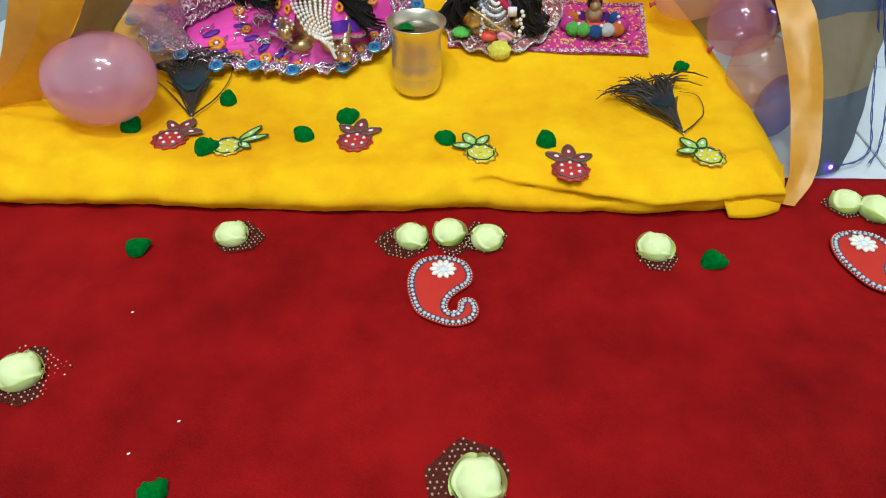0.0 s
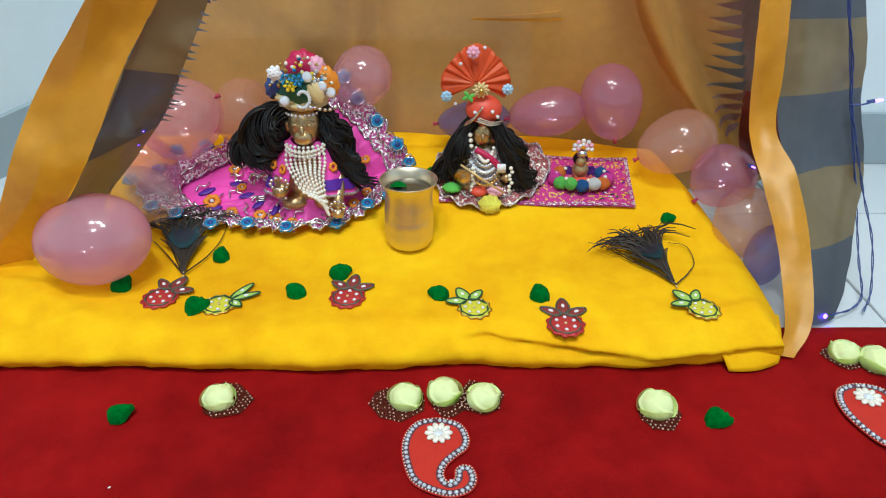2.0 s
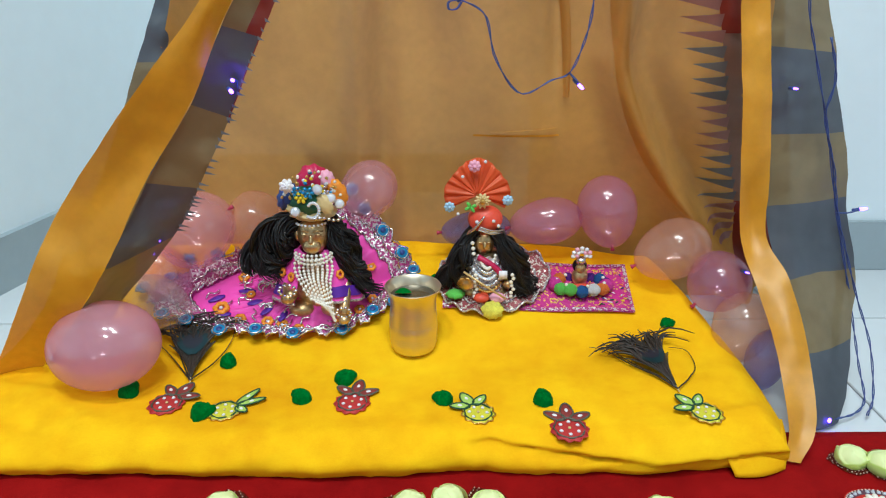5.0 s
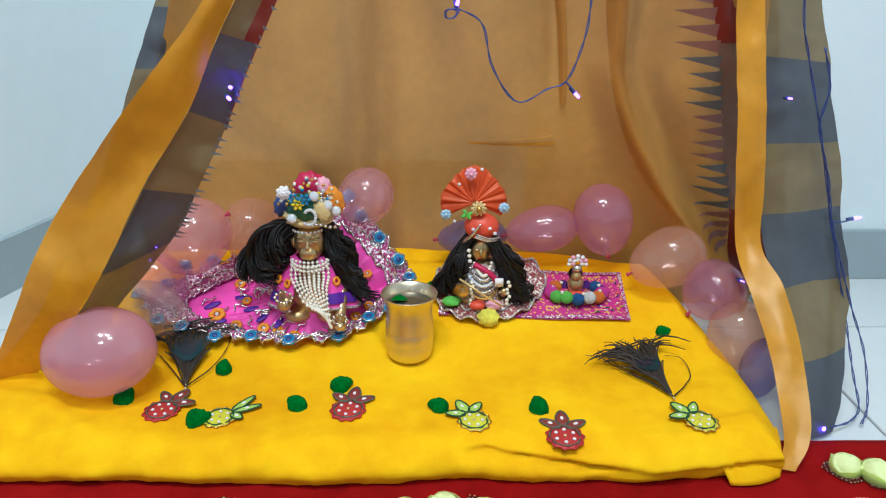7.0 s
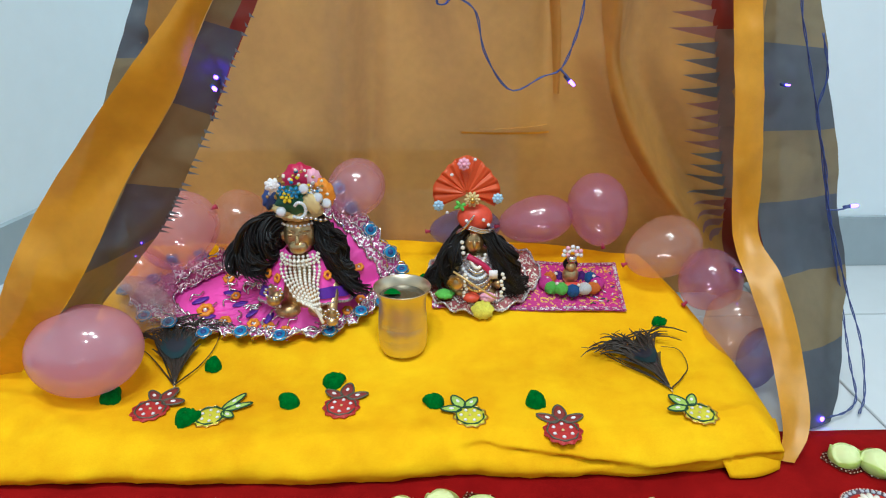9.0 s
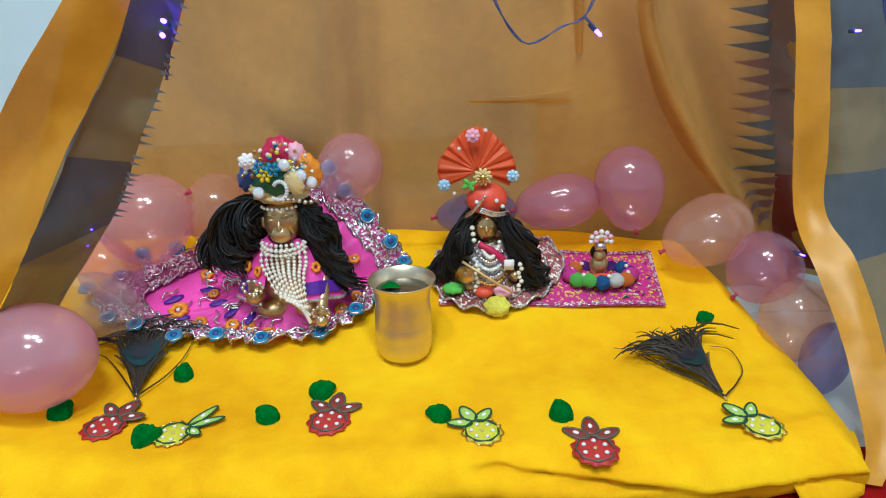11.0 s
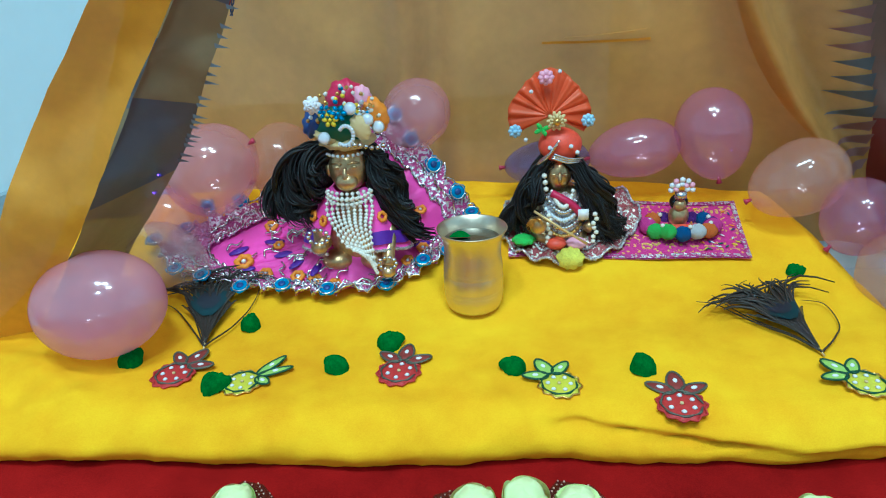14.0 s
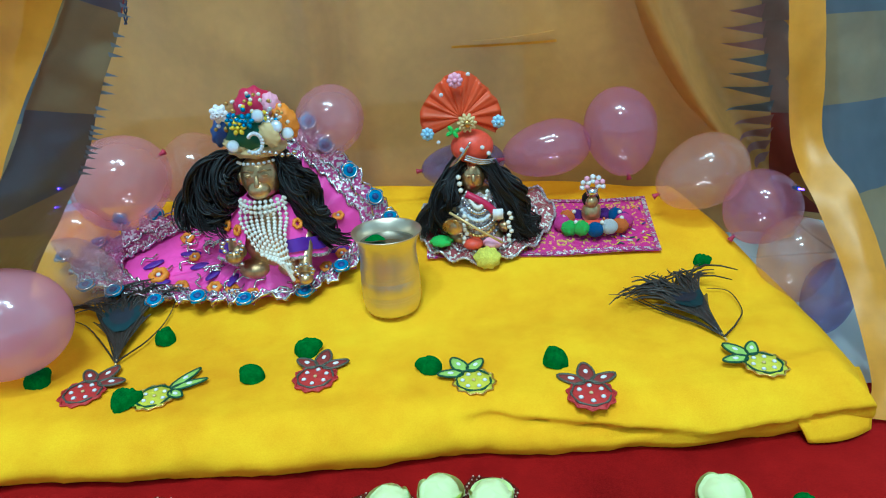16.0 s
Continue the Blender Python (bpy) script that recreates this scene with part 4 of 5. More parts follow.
def mane(bm, n, root, mid, ends, curl, turns, r, seed, strands=9):
    """Big loose waves from the crown over a bend to a line of ends; the last three numbers are the spread."""
    rnd = random.Random(seed)
    for c in range(n):
        k = (c + 0.5) / n
        a, b = (Vector([q[j] + rnd.uniform(-1, 1) * q[j + 3] for j in range(3)]) for q in (root, mid))
        e = Vector(ends[0][:3]).lerp(Vector(ends[1][:3]), k) + Vector([rnd.uniform(-1, 1) * ends[0][j + 3] for j in range(3)])
        P = spline([a, a.lerp(b, 0.5) + Vector((0, 0, 0.006)), b, b.lerp(e, 0.6), e], 44)
        ph, tn, cu = 2.1 * (c % 5) + rnd.uniform(-0.4, 0.4), rnd.uniform(*turns), rnd.uniform(*curl)
        for s in range(strands):
            o = Vector((rnd.gauss(0, 0.0026), rnd.gauss(0, 0.002), rnd.gauss(0, 0.0026)))
            p0, grow = ph + rnd.uniform(-0.22, 0.22), cu * rnd.uniform(0.85, 1.15)
            pts = []
            for i, p in enumerate(P):
                u = i / 43
                kk, t = grow * smooth01(u * 1.5), p0 + tn * 2 * math.pi * u
                pts.append(p + o * (1 - 0.5 * u) + Vector((kk * math.cos(t), 0.5 * kk * math.sin(t), kk * math.sin(t))))
            tube(pts, r * rnd.uniform(0.7, 1.2), bm, 5, lambda u: 1.0 - 0.8 * u ** 4)


wig = thing("wig", "glossy black curly wig on the large brass figure", "wig", (-0.14, 1.075, 0.11))
random.seed(11)
bm = ball((-0.134, 1.066, 0.205), (0.027, 0.020, 0.025), None, 20, 14)
ball((-0.172, 1.070, 0.186), (0.020, 0.013, 0.020), bm, 18, 12)
ball((-0.200, 1.070, 0.172), (0.026, 0.013, 0.014), bm, 18, 12)
mane(bm, 34, (-0.150, 1.058, 0.212, 0.006, 0.010, 0.010), (-0.184, 1.050, 0.192, 0.016, 0.012, 0.012), ((-0.172, 1.048, 0.150, 0.008, 0.010, 0.010), (-0.236, 1.058, 0.152, 0.01, 0.01, 0.01)), (0.010, 0.015), (1.3, 1.9), 0.0015, 3)
part("hair_side", bm, HAIR, wig, world=True)
bm = ball((-0.090, 1.074, 0.170), (0.016, 0.011, 0.026), None, 18, 12)
mane(bm, 26, (-0.115, 1.060, 0.212, 0.006, 0.010, 0.010), (-0.094, 1.052, 0.180, 0.012, 0.010, 0.014), ((-0.088, 1.052, 0.140, 0.008, 0.010, 0.012), (-0.052, 1.050, 0.112, 0.008, 0.01, 0.012)), (0.007, 0.012), (1.3, 2.0), 0.0015, 5)
part("hair_side", bm, HAIR, wig, world=True)

# turban
tur = thing("turban", "colourful jewelled turban of crimson, blue, orange and green satin", "turban", (-0.132, 1.05, 0.222))


def lobe(c, r, mt, rot=0, name="lobe"):
    """A gathered puff of satin."""
    bm = ball((0, 0, 0), 1.0, None, 36, 16)
    for v in bm.verts:
        a = math.atan2(v.co.x, v.co.z)
        v.co *= 1 + 0.07 * math.sin(9 * a + 3 * v.co.y) + 0.05 * noise.noise(v.co * 2.3)
    bm.transform(Matrix.LocRotScale(Vector(c), Euler((0, radians(rot), 0)), Vector(r)))
    return part(name, bm, mt, tur, world=True)


lobe((-0.132, 1.052, 0.228), (0.030, 0.026, 0.010), CREAM, 0, "brim")
lobe((-0.130, 1.055, 0.268), (0.022, 0.014, 0.024), CRIMSON)
lobe((-0.112, 1.050, 0.272), (0.011, 0.009, 0.014), BLUSH)
lobe((-0.164, 1.050, 0.250), (0.013, 0.011, 0.019), NAVY, 25)
lobe((-0.099, 1.048, 0.256), (0.013, 0.011, 0.020), ORANGE, -25)
lobe((-0.133, 1.040, 0.248), (0.027, 0.017, 0.020), TEAL)
lobe((-0.112, 1.026, 0.247), (0.010, 0.006, 0.014), CREAM, -25)
lobe((-0.150, 1.036, 0.236), (0.014, 0.010, 0.007), CREAM, 20)
# paisley brooch of stones
for i in range(15):
    a = -2.2 + 4.6 * i / 14
    k = 0.0105 - 0.0045 * (i / 14)
    part("brooch_stone", bead((-0.127 + k * math.cos(a), 1.018, 0.243 + 1.2 * k * math.sin(a)), 0.0026), GEM, tur, world=True)
for i in range(7):
    part("brooch_stone", bead((-0.124 + 0.0055 * i, 1.018 + 0.0005 * i * i, 0.230 - 0.0008 * i + 0.002 * math.sin(i)), 0.0030), SILVER, tur, world=True)
for x, y, z in ((-0.120, 1.022, 0.268), (-0.094, 1.030, 0.246), (-0.150, 1.022, 0.238), (-0.104, 1.026, 0.255)):
    part("mirror_disc", to_mesh("mirror_disc", lathe([(0, 0.0028), (0.0045, 0.002), (0.0068, 0.0005), (0.0, -0.001)], 14), GEM), None, tur, "round mirror stone", at=BASE[tur.name].inverted() @ facing((x, y, z), (0, -1, 0.25)))
for x, z, mt, r in ((-0.141, 0.258, LEMON, 0.008), (-0.132, 0.264, BLUE, 0.008), (-0.146, 0.266, BLUE, 0.007)):
    bm = bmesh.new()
    for i in range(6):
        a = i * math.pi / 3
        ball((x + r * 0.7 * math.cos(a), 1.020, z + r * 0.7 * math.sin(a)), (r * 0.42, 0.003, r * 0.30), bm, 8, 6, Euler((0, -a, 0)))
    bead((x, 1.018, z), r * 0.3, bm)
    part("small_flower", bm, mt, tur, world=True)
bm = bmesh.new()
for k in range(3):
    for i in range(7):
        a = i * 2 * math.pi / 7 + k * 0.4
        r = 0.009 - 0.0028 * k
        ball((-0.158 + r * 0.6 * math.cos(a), 1.020 - 0.002 * k, 0.273 + r * 0.6 * math.sin(a)), (r * 0.52, 0.003, r * 0.4), bm, 8, 6, Euler((0, -a, 0)))
part("white_rose", bm, WHITE, tur, "small white rose", world=True)
random.seed(13)
for i in range(46):
    a, k = random.uniform(0.1, 3.0), random.uniform(0.45, 1.0)
    x, z = -0.132 + 0.040 * k * math.cos(a), 0.246 + 0.040 * k * math.sin(a)
    mt = (GEM, GEM, SILVER, BLUE, LEMON, PEARL, GOLD)[i % 7]
    part("stone", ball((x, 1.030 + 0.014 * k * k - 0.004 * math.sin(a), z), (0.0026, 0.0018, 0.0022 + 0.0014 * random.random()), None, 8, 6, Euler((0, a, 0))), mt, tur, world=True)
random.seed(3)
for i in range(22):
    a = math.radians(15 + 150 * i / 21)
    part("pearl", bead((-0.130 + 0.040 * math.cos(a) + random.uniform(-0.004, 0.004), 1.038 - 0.012 * random.random(), 0.252 + 0.036 * math.sin(a) + random.uniform(-0.008, 0.002)), 0.0024), PEARL if i % 3 else GOLD, tur, world=True)

# ---- smaller seated figure ----
mat2 = thing("embroidered_mat", "magenta embroidered mat with pink border lying on yellow cloth", "mat", (0.178, 1.10, 0.085))


def mat2_pt(u, v, lift=0.0):
    x = 0.040 + 0.274 * u + 0.004 * v
    y = 1.066 - 0.012 * u + 0.090 * v
    return (x, y, rise(y) + 0.0045 + 0.0015 * math.sin(u * 9 + 4 * v) + lift)


m2 = part("cloth", grid(60, 22, mat2_pt), MAGMAT, mat2, world=True)
for a, b, c, d in ((0, 1, 0, 0.06), (0, 1, 0.94, 1), (0, 0.02, 0.06, 0.94), (0.98, 1, 0.06, 0.94)):
    part("border", grid(50, 4, lambda u, v: mat2_pt(a + (b - a) * u, c + (d - c) * v, 0.0016)), PINKLACE, mat2, world=True)
random.seed(8)
for i in range(30):
    u, v = random.uniform(0.78, 0.97), random.uniform(0.12, 0.9)
    p = Vector(mat2_pt(u, v, 0.0015))
    part("stitch", to_mesh("stitch", ball((0, 0, 0), (0.0042, 0.0012, 0.0008), None, 8, 4), (LEMON, TEAL, NAVY, ORANGE, WHITE)[i % 5]), None, mat2, at=BASE[mat2.name].inverted() @ pose(p.x, p.y, p.z, 0, 0, random.uniform(0, 180)))

C2 = Vector((0.108, 1.105, 0.0))
HEM2 = spline([(0.036, 1.086, 0), (0.060, 1.060, 0), (0.102, 1.048, 0), (0.155, 1.062, 0), (0.185, 1.090, 0), (0.200, 1.120, 0), (0.182, 1.155, 0), (0.130, 1.165, 0), (0.060, 1.150, 0), (0.036, 1.120, 0)], 360, True)


def dress2(u, v):
    h = HEM2[int(u * 360) % 360]
    p = C2.lerp(h, 0.12 + 0.88 * v)
    p.z = rise(p.y) + 0.010 + 0.020 * (1 - v) ** 2 + 0.004 * math.sin(u * 2 * math.pi * 14) * v
    if u > 0.5:
        p.z += 0.012 * v * math.sin((u - 0.5) * 2 * math.pi)
    return p


d2 = thing("dress", "maroon and silver tinsel lace doll dress spread round the figure", "dress", (C2.x, C2.y, 0.085))
part("skirt", grid(220, 14, dress2, closed=True), REDLACE, d2, world=True)
for v in (0.72, 1.0):
    part("silver_braid", tube([dress2((i % 180) / 180, v) + Vector((0, 0, 0.002)) for i in range(181)], 0.0022, sides=5, taper=lambda u: 0.8 + 0.35 * math.sin(u * 500)), SILVERLACE, d2, world=True)
part("green_rosette", slab(circle(0.0125, 20, 0.12, 8, 0.058, 1.072), 0.094, 0.0985, crown=0.003), POM_GREEN, d2, "green felt rosette", world=True)
for x, y, r in ((0.095, 1.066, 0.012), (0.118, 1.066, 0.012)):
    part("cushion", ball((x, y, 0.093), (r, r * 0.8, 0.007), None, 14, 8), BLUSH if x > 0.1 else CORALDARK, d2, world=True)

bm = ball((0.104, 1.108, 0.118), (0.026, 0.021, 0.038), None, 22, 14)
ball((0.099, 1.094, 0.168), (0.0148, 0.0150, 0.0190), bm, 24, 16)
tube(spline([(0.099, 1.080, 0.173), (0.099, 1.0765, 0.166), (0.099, 1.080, 0.163)], 8), 0.0022, bm, 8)
for s in (-1, 1):
    ball((0.100 + s * 0.018, 1.090, 0.094), (0.018, 0.016, 0.011), bm, 14, 8)
    ball((0.099 + s * 0.0062, 1.0795, 0.1715), (0.0030, 0.0014, 0.0015), bm, 8, 6)
tube(spline([(0.084, 1.105, 0.140), (0.068, 1.088, 0.118), (0.074, 1.072, 0.116)], 10), 0.0062, bm, 8)
tube(spline([(0.122, 1.105, 0.140), (0.142, 1.088, 0.118), (0.130, 1.072, 0.108)], 10), 0.0062, bm, 8)
tagged(part("brass_figure", bm, BRASS), "small aged brass figure hung with silver jewellery", "figurine")

jew = thing("jewellery", "silver and gold bead jewellery hung over the small figure", "jewellery", (0.104, 1.085, 0.12))
part("bodice", grid(30, 14, lambda u, v: (0.104 + (0.0275 + 0.004 * v) * math.cos(math.radians(180 + 180 * u)), 1.104 + 0.026 * math.sin(math.radians(180 + 180 * u)) - 0.006 * v, 0.150 - 0.062 * v + 0.002 * math.sin(u * 40))), SILVERLACE, jew, "silver lace bodice", world=True)
random.seed(21)
for k, (w, z0, mt) in enumerate(((0.012, 0.150, PEARL), (0.018, 0.143, SILVER), (0.022, 0.134, GEM), (0.024, 0.124, SILVER), (0.024, 0.114, GOLD), (0.024, 0.106, SILVER))):
    for i in range(15):
        f = i / 7 - 1
        part("bead", bead((0.103 + w * f, 1.078 - 0.008 * (1 - f * f) + 0.006 * f * f, z0 - 0.014 * (1 - f * f)), 0.0027 + 0.0006 * random.random()), mt, jew, world=True)
for x, z in ((0.082, 0.170), (0.083, 0.162), (0.084, 0.154)):
    part("pearl", bead((x, 1.082, z), 0.0036), PEARL, jew, world=True)
for x in (0.086, 0.138):
    for i in range(7):
        part("pearl", bead((x + 0.002 * math.sin(i * 2), 1.066, 0.128 - 0.0055 * i), 0.0032), PEARL, jew, world=True)
part("sash", tube(spline([(0.090, 1.080, 0.150), (0.112, 1.074, 0.138), (0.128, 1.076, 0.120)], 12), 0.0045, sides=8), CRIMSON, jew, "crimson sash", world=True)
part("mirror", box(0.119, 0.131, 1.066, 1.068, 0.121, 0.134, 0.0005), WHITE, jew, "small white card", world=True)

flute = part("flute", tube([Vector((0.069, 1.060, 0.136)), Vector((0.100, 1.054, 0.116)), Vector((0.128, 1.052, 0.098))], 0.0016, sides=8), STRAW)
tagged(flute, "thin golden flute laid across the small figure", "flute")
tf = thing("tinsel_tassel", "gold tinsel tassel in the hand of the figure", "tassel", (0.074, 1.062, 0.11))
bm = ball((0.074, 1.064, 0.117), (0.010, 0.008, 0.011), None, 14, 10)
part("head", bm, BRASS, tf, world=True)
bm = bmesh.new()
for i in range(18):
    a = i * 0.35
    tube([Vector((0.071, 1.058, 0.128)), Vector((0.070 + 0.010 * math.sin(a), 1.056 + 0.004 * math.cos(a), 0.128 - 0.010 * math.cos(a) - 0.008))], 0.0007, bm, 4)
part("threads", bm, GOLD, tf, world=True)

pom = part("pompom", ball((0, 0, 0), (0.0158, 0.0135, 0.0125), None, 20, 14), POM_YELLOW, at=pose(0.110, 1.052, rise(1.052) + 0.0125))
for v in pom.data.vertices:
    v.co *= 1 + 0.10 * noise.noise(v.co * 420) + 0.07 * math.sin(9 * math.atan2(v.co.z, v.co.x))
tagged(pom, "fluffy lemon yellow pompom in front of the small figure", "pompom")

wig2 = thing("wig", "long wavy black wig on the small figure", "wig", (0.105, 1.11, 0.09))
random.seed(5)
bm = ball((0.099, 1.101, 0.174), (0.0185, 0.0145, 0.0185), None, 20, 14)
ball((0.068, 1.104, 0.142), (0.018, 0.014, 0.030), bm, 16, 10, Euler((0, radians(30), 0)))
mane(bm, 34, (0.088, 1.096, 0.184, 0.005, 0.010, 0.007), (0.068, 1.088, 0.148, 0.008, 0.012, 0.012), ((0.066, 1.084, 0.112, 0.008, 0.012, 0.008), (0.030, 1.092, 0.104, 0.008, 0.012, 0.010)), (0.005, 0.009), (1.2, 2.0), 0.0013, 7)
part("hair_side", bm, HAIR, wig2, world=True)
bm = ball((0.143, 1.104, 0.128), (0.020, 0.014, 0.040), None, 16, 10, Euler((0, radians(-24), 0)))
mane(bm, 40, (0.110, 1.096, 0.184, 0.005, 0.010, 0.007), (0.140, 1.086, 0.146, 0.010, 0.012, 0.014), ((0.142, 1.080, 0.096, 0.010, 0.012, 0.008), (0.176, 1.088, 0.100, 0.008, 0.012, 0.012)), (0.005, 0.009), (1.2, 2.0), 0.0013, 9)
part("hair_side", bm, HAIR, wig2, world=True)

fan = thing("fan_turban", "coral pleated fan turban with silver bands and small flowers", "turban", (0.095, 1.10, 0.19))


def fan_pt(u, v):
    a = math.radians(-28 + 236 * u)
    r = 0.002 + 0.0435 * v + 0.0026 * math.sin(u * 2 * math.pi * 2.5) * v + 0.0012 * v * noise.noise(Vector((u * 22, 0, 4)))
    y = 1.104 + 0.0016 * math.sin(u * 2 * math.pi * 11 + 1.6 * math.sin(9 * u)) * (0.25 + v) + 0.0009 * math.sin(u * 120) * v + 0.010 * v
    return Vector((0.0895 + r * 0.98 * math.cos(a), y, 0.2335 + 1.06 * r * math.sin(a)))


fm = part("pleated_fan", grid(180, 10, fan_pt), CORAL, fan, world=True)
so = fm.modifiers.new("thick", "SOLIDIFY")
so.thickness = 0.0008
part("cap", ball((0.100, 1.092, 0.203), (0.0245, 0.019, 0.0195), None, 24, 14), CORALDARK, fan, world=True)
for pts in ([(0.075, 1.080, 0.186), (0.085, 1.071, 0.197), (0.096, 1.070, 0.212)], [(0.090, 1.072, 0.196), (0.108, 1.072, 0.190), (0.125, 1.084, 0.187)]):
    for k in (-1, 0, 1):
        part("silver_band", tube([p + Vector((0.0012 * k, -0.0005 * abs(k), 0.0022 * k)) for p in spline(pts, 12)], 0.0013, sides=6), SILVER, fan, world=True)
for x, z in ((0.087, 0.205), (0.110, 0.206), (0.117, 0.199)):
    part("stone", bead((x, 1.0725, z), 0.003), GEM, fan, world=True)
bm = bmesh.new()
for k in range(2):
    for i in range(10):
        a = i * math.pi / 5 + k * 0.3
        r = 0.010 - 0.003 * k
        ball((0.0945 + r * 0.75 * math.cos(a), 1.078 - 0.002 * k, 0.2335 + r * 0.75 * math.sin(a)), (r * 0.40, 0.0025, r * 0.22), bm, 8, 6, Euler((0, -a, 0)))
part("cream_flower", bm, CREAM, fan, "cream flower with gold centre", world=True)
part("flower_centre", ball((0.0945, 1.073, 0.2335), (0.0042, 0.003, 0.0042), None, 12, 8), GOLD, fan, world=True)
bm = bmesh.new()
for a in (0.4, 2.2, 3.6, 5.2):
    ball((0.079 + 0.005 * math.cos(a), 1.080, 0.224 + 0.004 * math.sin(a)), (0.0048, 0.002, 0.0026), bm, 10, 6, Euler((0, -a, 0)))
part("green_leaf", bm, POM_GREEN, fan, world=True)
for x, z, mt, lab in ((0.084, 0.2775, BLUSH, "pale pink foam flower"), (0.050, 0.219, WHITE, "pale blue disc"), (0.131, 0.2285, WHITE, "pale blue disc")):
    bm = bmesh.new()
    r = 0.0085 if mt is BLUSH else 0.0075
    for i in range(8):
        a = i * math.pi / 4
        ball((x + r * 0.6 * math.cos(a), 1.096, z + r * 0.6 * math.sin(a)), (r * 0.48, 0.003, r * 0.40), bm, 8, 6, Euler((0, -a, 0)))
    bead((x, 1.093, z), r * 0.4, bm)
    part("foam_flower", bm, mt if mt is BLUSH else plain("pale_blue_foil", (0.42, 0.66, 0.86, 1), 0.35, 0.1), fan, lab, world=True)
for x, z in ((0.062, 0.208), (0.099, 0.283), (0.068, 0.262)):
    part("stone", bead((x, 1.098, z), 0.0028), GEM, fan, world=True)

# ---- tiny figure in a ring of pompoms ----
C3 = Vector((0.243, 1.100, rise(1.10) + 0.007))
bm = ball((C3.x - 0.001, C3.y + 0.006, C3.z + 0.014), (0.012, 0.010, 0.014), None, 16, 10)
ball((C3.x - 0.002, C3.y + 0.002, C3.z + 0.029), (0.0078, 0.0075, 0.0085), bm, 16, 10)
tagged(part("brass_figure", bm, BRASS), "tiny brass figure sitting in a ring of pompoms", "figurine")
w3 = part("wig", ball((C3.x - 0.002, C3.y + 0.0065, C3.z + 0.031), (0.0108, 0.0085, 0.0105), None, 14, 10), HAIR)
tagged(w3, "small black wig on the tiny figure", "wig")
cr = thing("silver_crown", "small white and silver stone crown on the tiny figure", "crown", (C3.x - 0.002, C3.y, C3.z + 0.038))
part("band", lathe([(0.0, 0.0), (0.007, 0.0), (0.0068, 0.008), (0.0, 0.009)], 18), SILVER, cr)
for k, (n, r) in enumerate(((7, 0.0125), (5, 0.0065))):
    for i in range(n):
        a = math.radians(-10 + 200 * i / (n - 1))
        part("petal_stone", bead((r * math.cos(a), -0.002, 0.0125 + r * 0.85 * math.sin(a)), 0.0036), (WHITE, BLUSH, GEM)[i % 3], cr)
part("shawl", ball((0.242, 1.087, 0.0995), (0.022, 0.006, 0.0045), None, 16, 8), CORALDARK)
tagged(bpy.data.objects["shawl"], "coral cloth folded in front of the tiny figure", "shawl")
ring = thing("pompom_ring", "ring of colourful pompoms round the tiny figure", "pompoms", tuple(C3))
PM = bmesh.new()
bmesh.ops.create_uvsphere(PM, u_segments=14, v_segments=10, radius=1)
for v in PM.verts:
    v.co *= 1 + 0.10 * noise.noise(v.co * 6)
PM = to_mesh("pompom", PM, POM_GREEN)
ring_cols = (POM_ORANGE, POM_WHITE, POM_BLUE, POM_GREEN, POM_GREEN, POM_MAGENTA, POM_MAGENTA, POM_ORANGE, POM_PURPLE, POM_PURPLE, POM_PURPLE, POM_BLUE, POM_PURPLE, POM_MAGENTA)
for i in range(14):
    a = math.radians(-42 - i * 360 / 14)
    ob = part("pompom", PM, None, ring, at=pose(0.038 * math.cos(a), 0.024 * math.sin(a), 0.003 + 0.004 * (i % 2) * 0.5, 0, 0, 40 * i) @ Matrix.Diagonal((0.0108, 0.0095, 0.0092, 1)))
    ob.material_slots[0].link = "OBJECT"
    ob.material_slots[0].material = ring_cols[i]
    if i % 2 == 0:
        part("pearl", bead((0, 0, 0), 0.0030), PEARL, ring, at=pose(0.036 * math.cos(a + 0.2), 0.022 * math.sin(a + 0.2) - 0.003, 0.012))


# ---- green velvet petals ----
def petal_mesh(seed):
    rnd = random.Random(seed)
    w = rnd.uniform(0.85, 1.0)
    lift = rnd.uniform(0.8, 1.15)

    def f(u, v):
        a = 2 * math.pi * u
        r = 0.0138 * (1 + 0.34 * math.exp(-(min(a, 2 * math.pi - a) / 0.36) ** 2) + 0.05 * math.sin(3 * a + seed))
        q = math.sin(v * math.pi / 2)
        x, y = r * q * math.cos(a), r * w * q * math.sin(a)
        z = 0.0150 * lift * math.cos(v * math.pi / 2) ** 0.7 + 0.002 * q * math.cos(2 * a + seed) * v
        z -= 0.0026 * math.exp(-(y / 0.0028) ** 2) * (1 - v * 0.5)
        k = 0.0014 * noise.noise(Vector((x * 260, y * 260, seed * 3.0)))
        tip = 0.005 * math.exp(-(min(a, 2 * math.pi - a) / 0.5) ** 2) * v ** 2
        return (x * 0.86 + k, y * 0.86 + k, max(0.0, z * 0.9 + k) + tip + 0.0004)
    bm = grid(36, 12, f, closed=True)
    bmesh.ops.remove_doubles(bm, verts=bm.verts, dist=0.00005)
    bmesh.ops.recalc_face_normals(bm, faces=bm.faces)
    return to_mesh("green_petal", bm, GREEN)


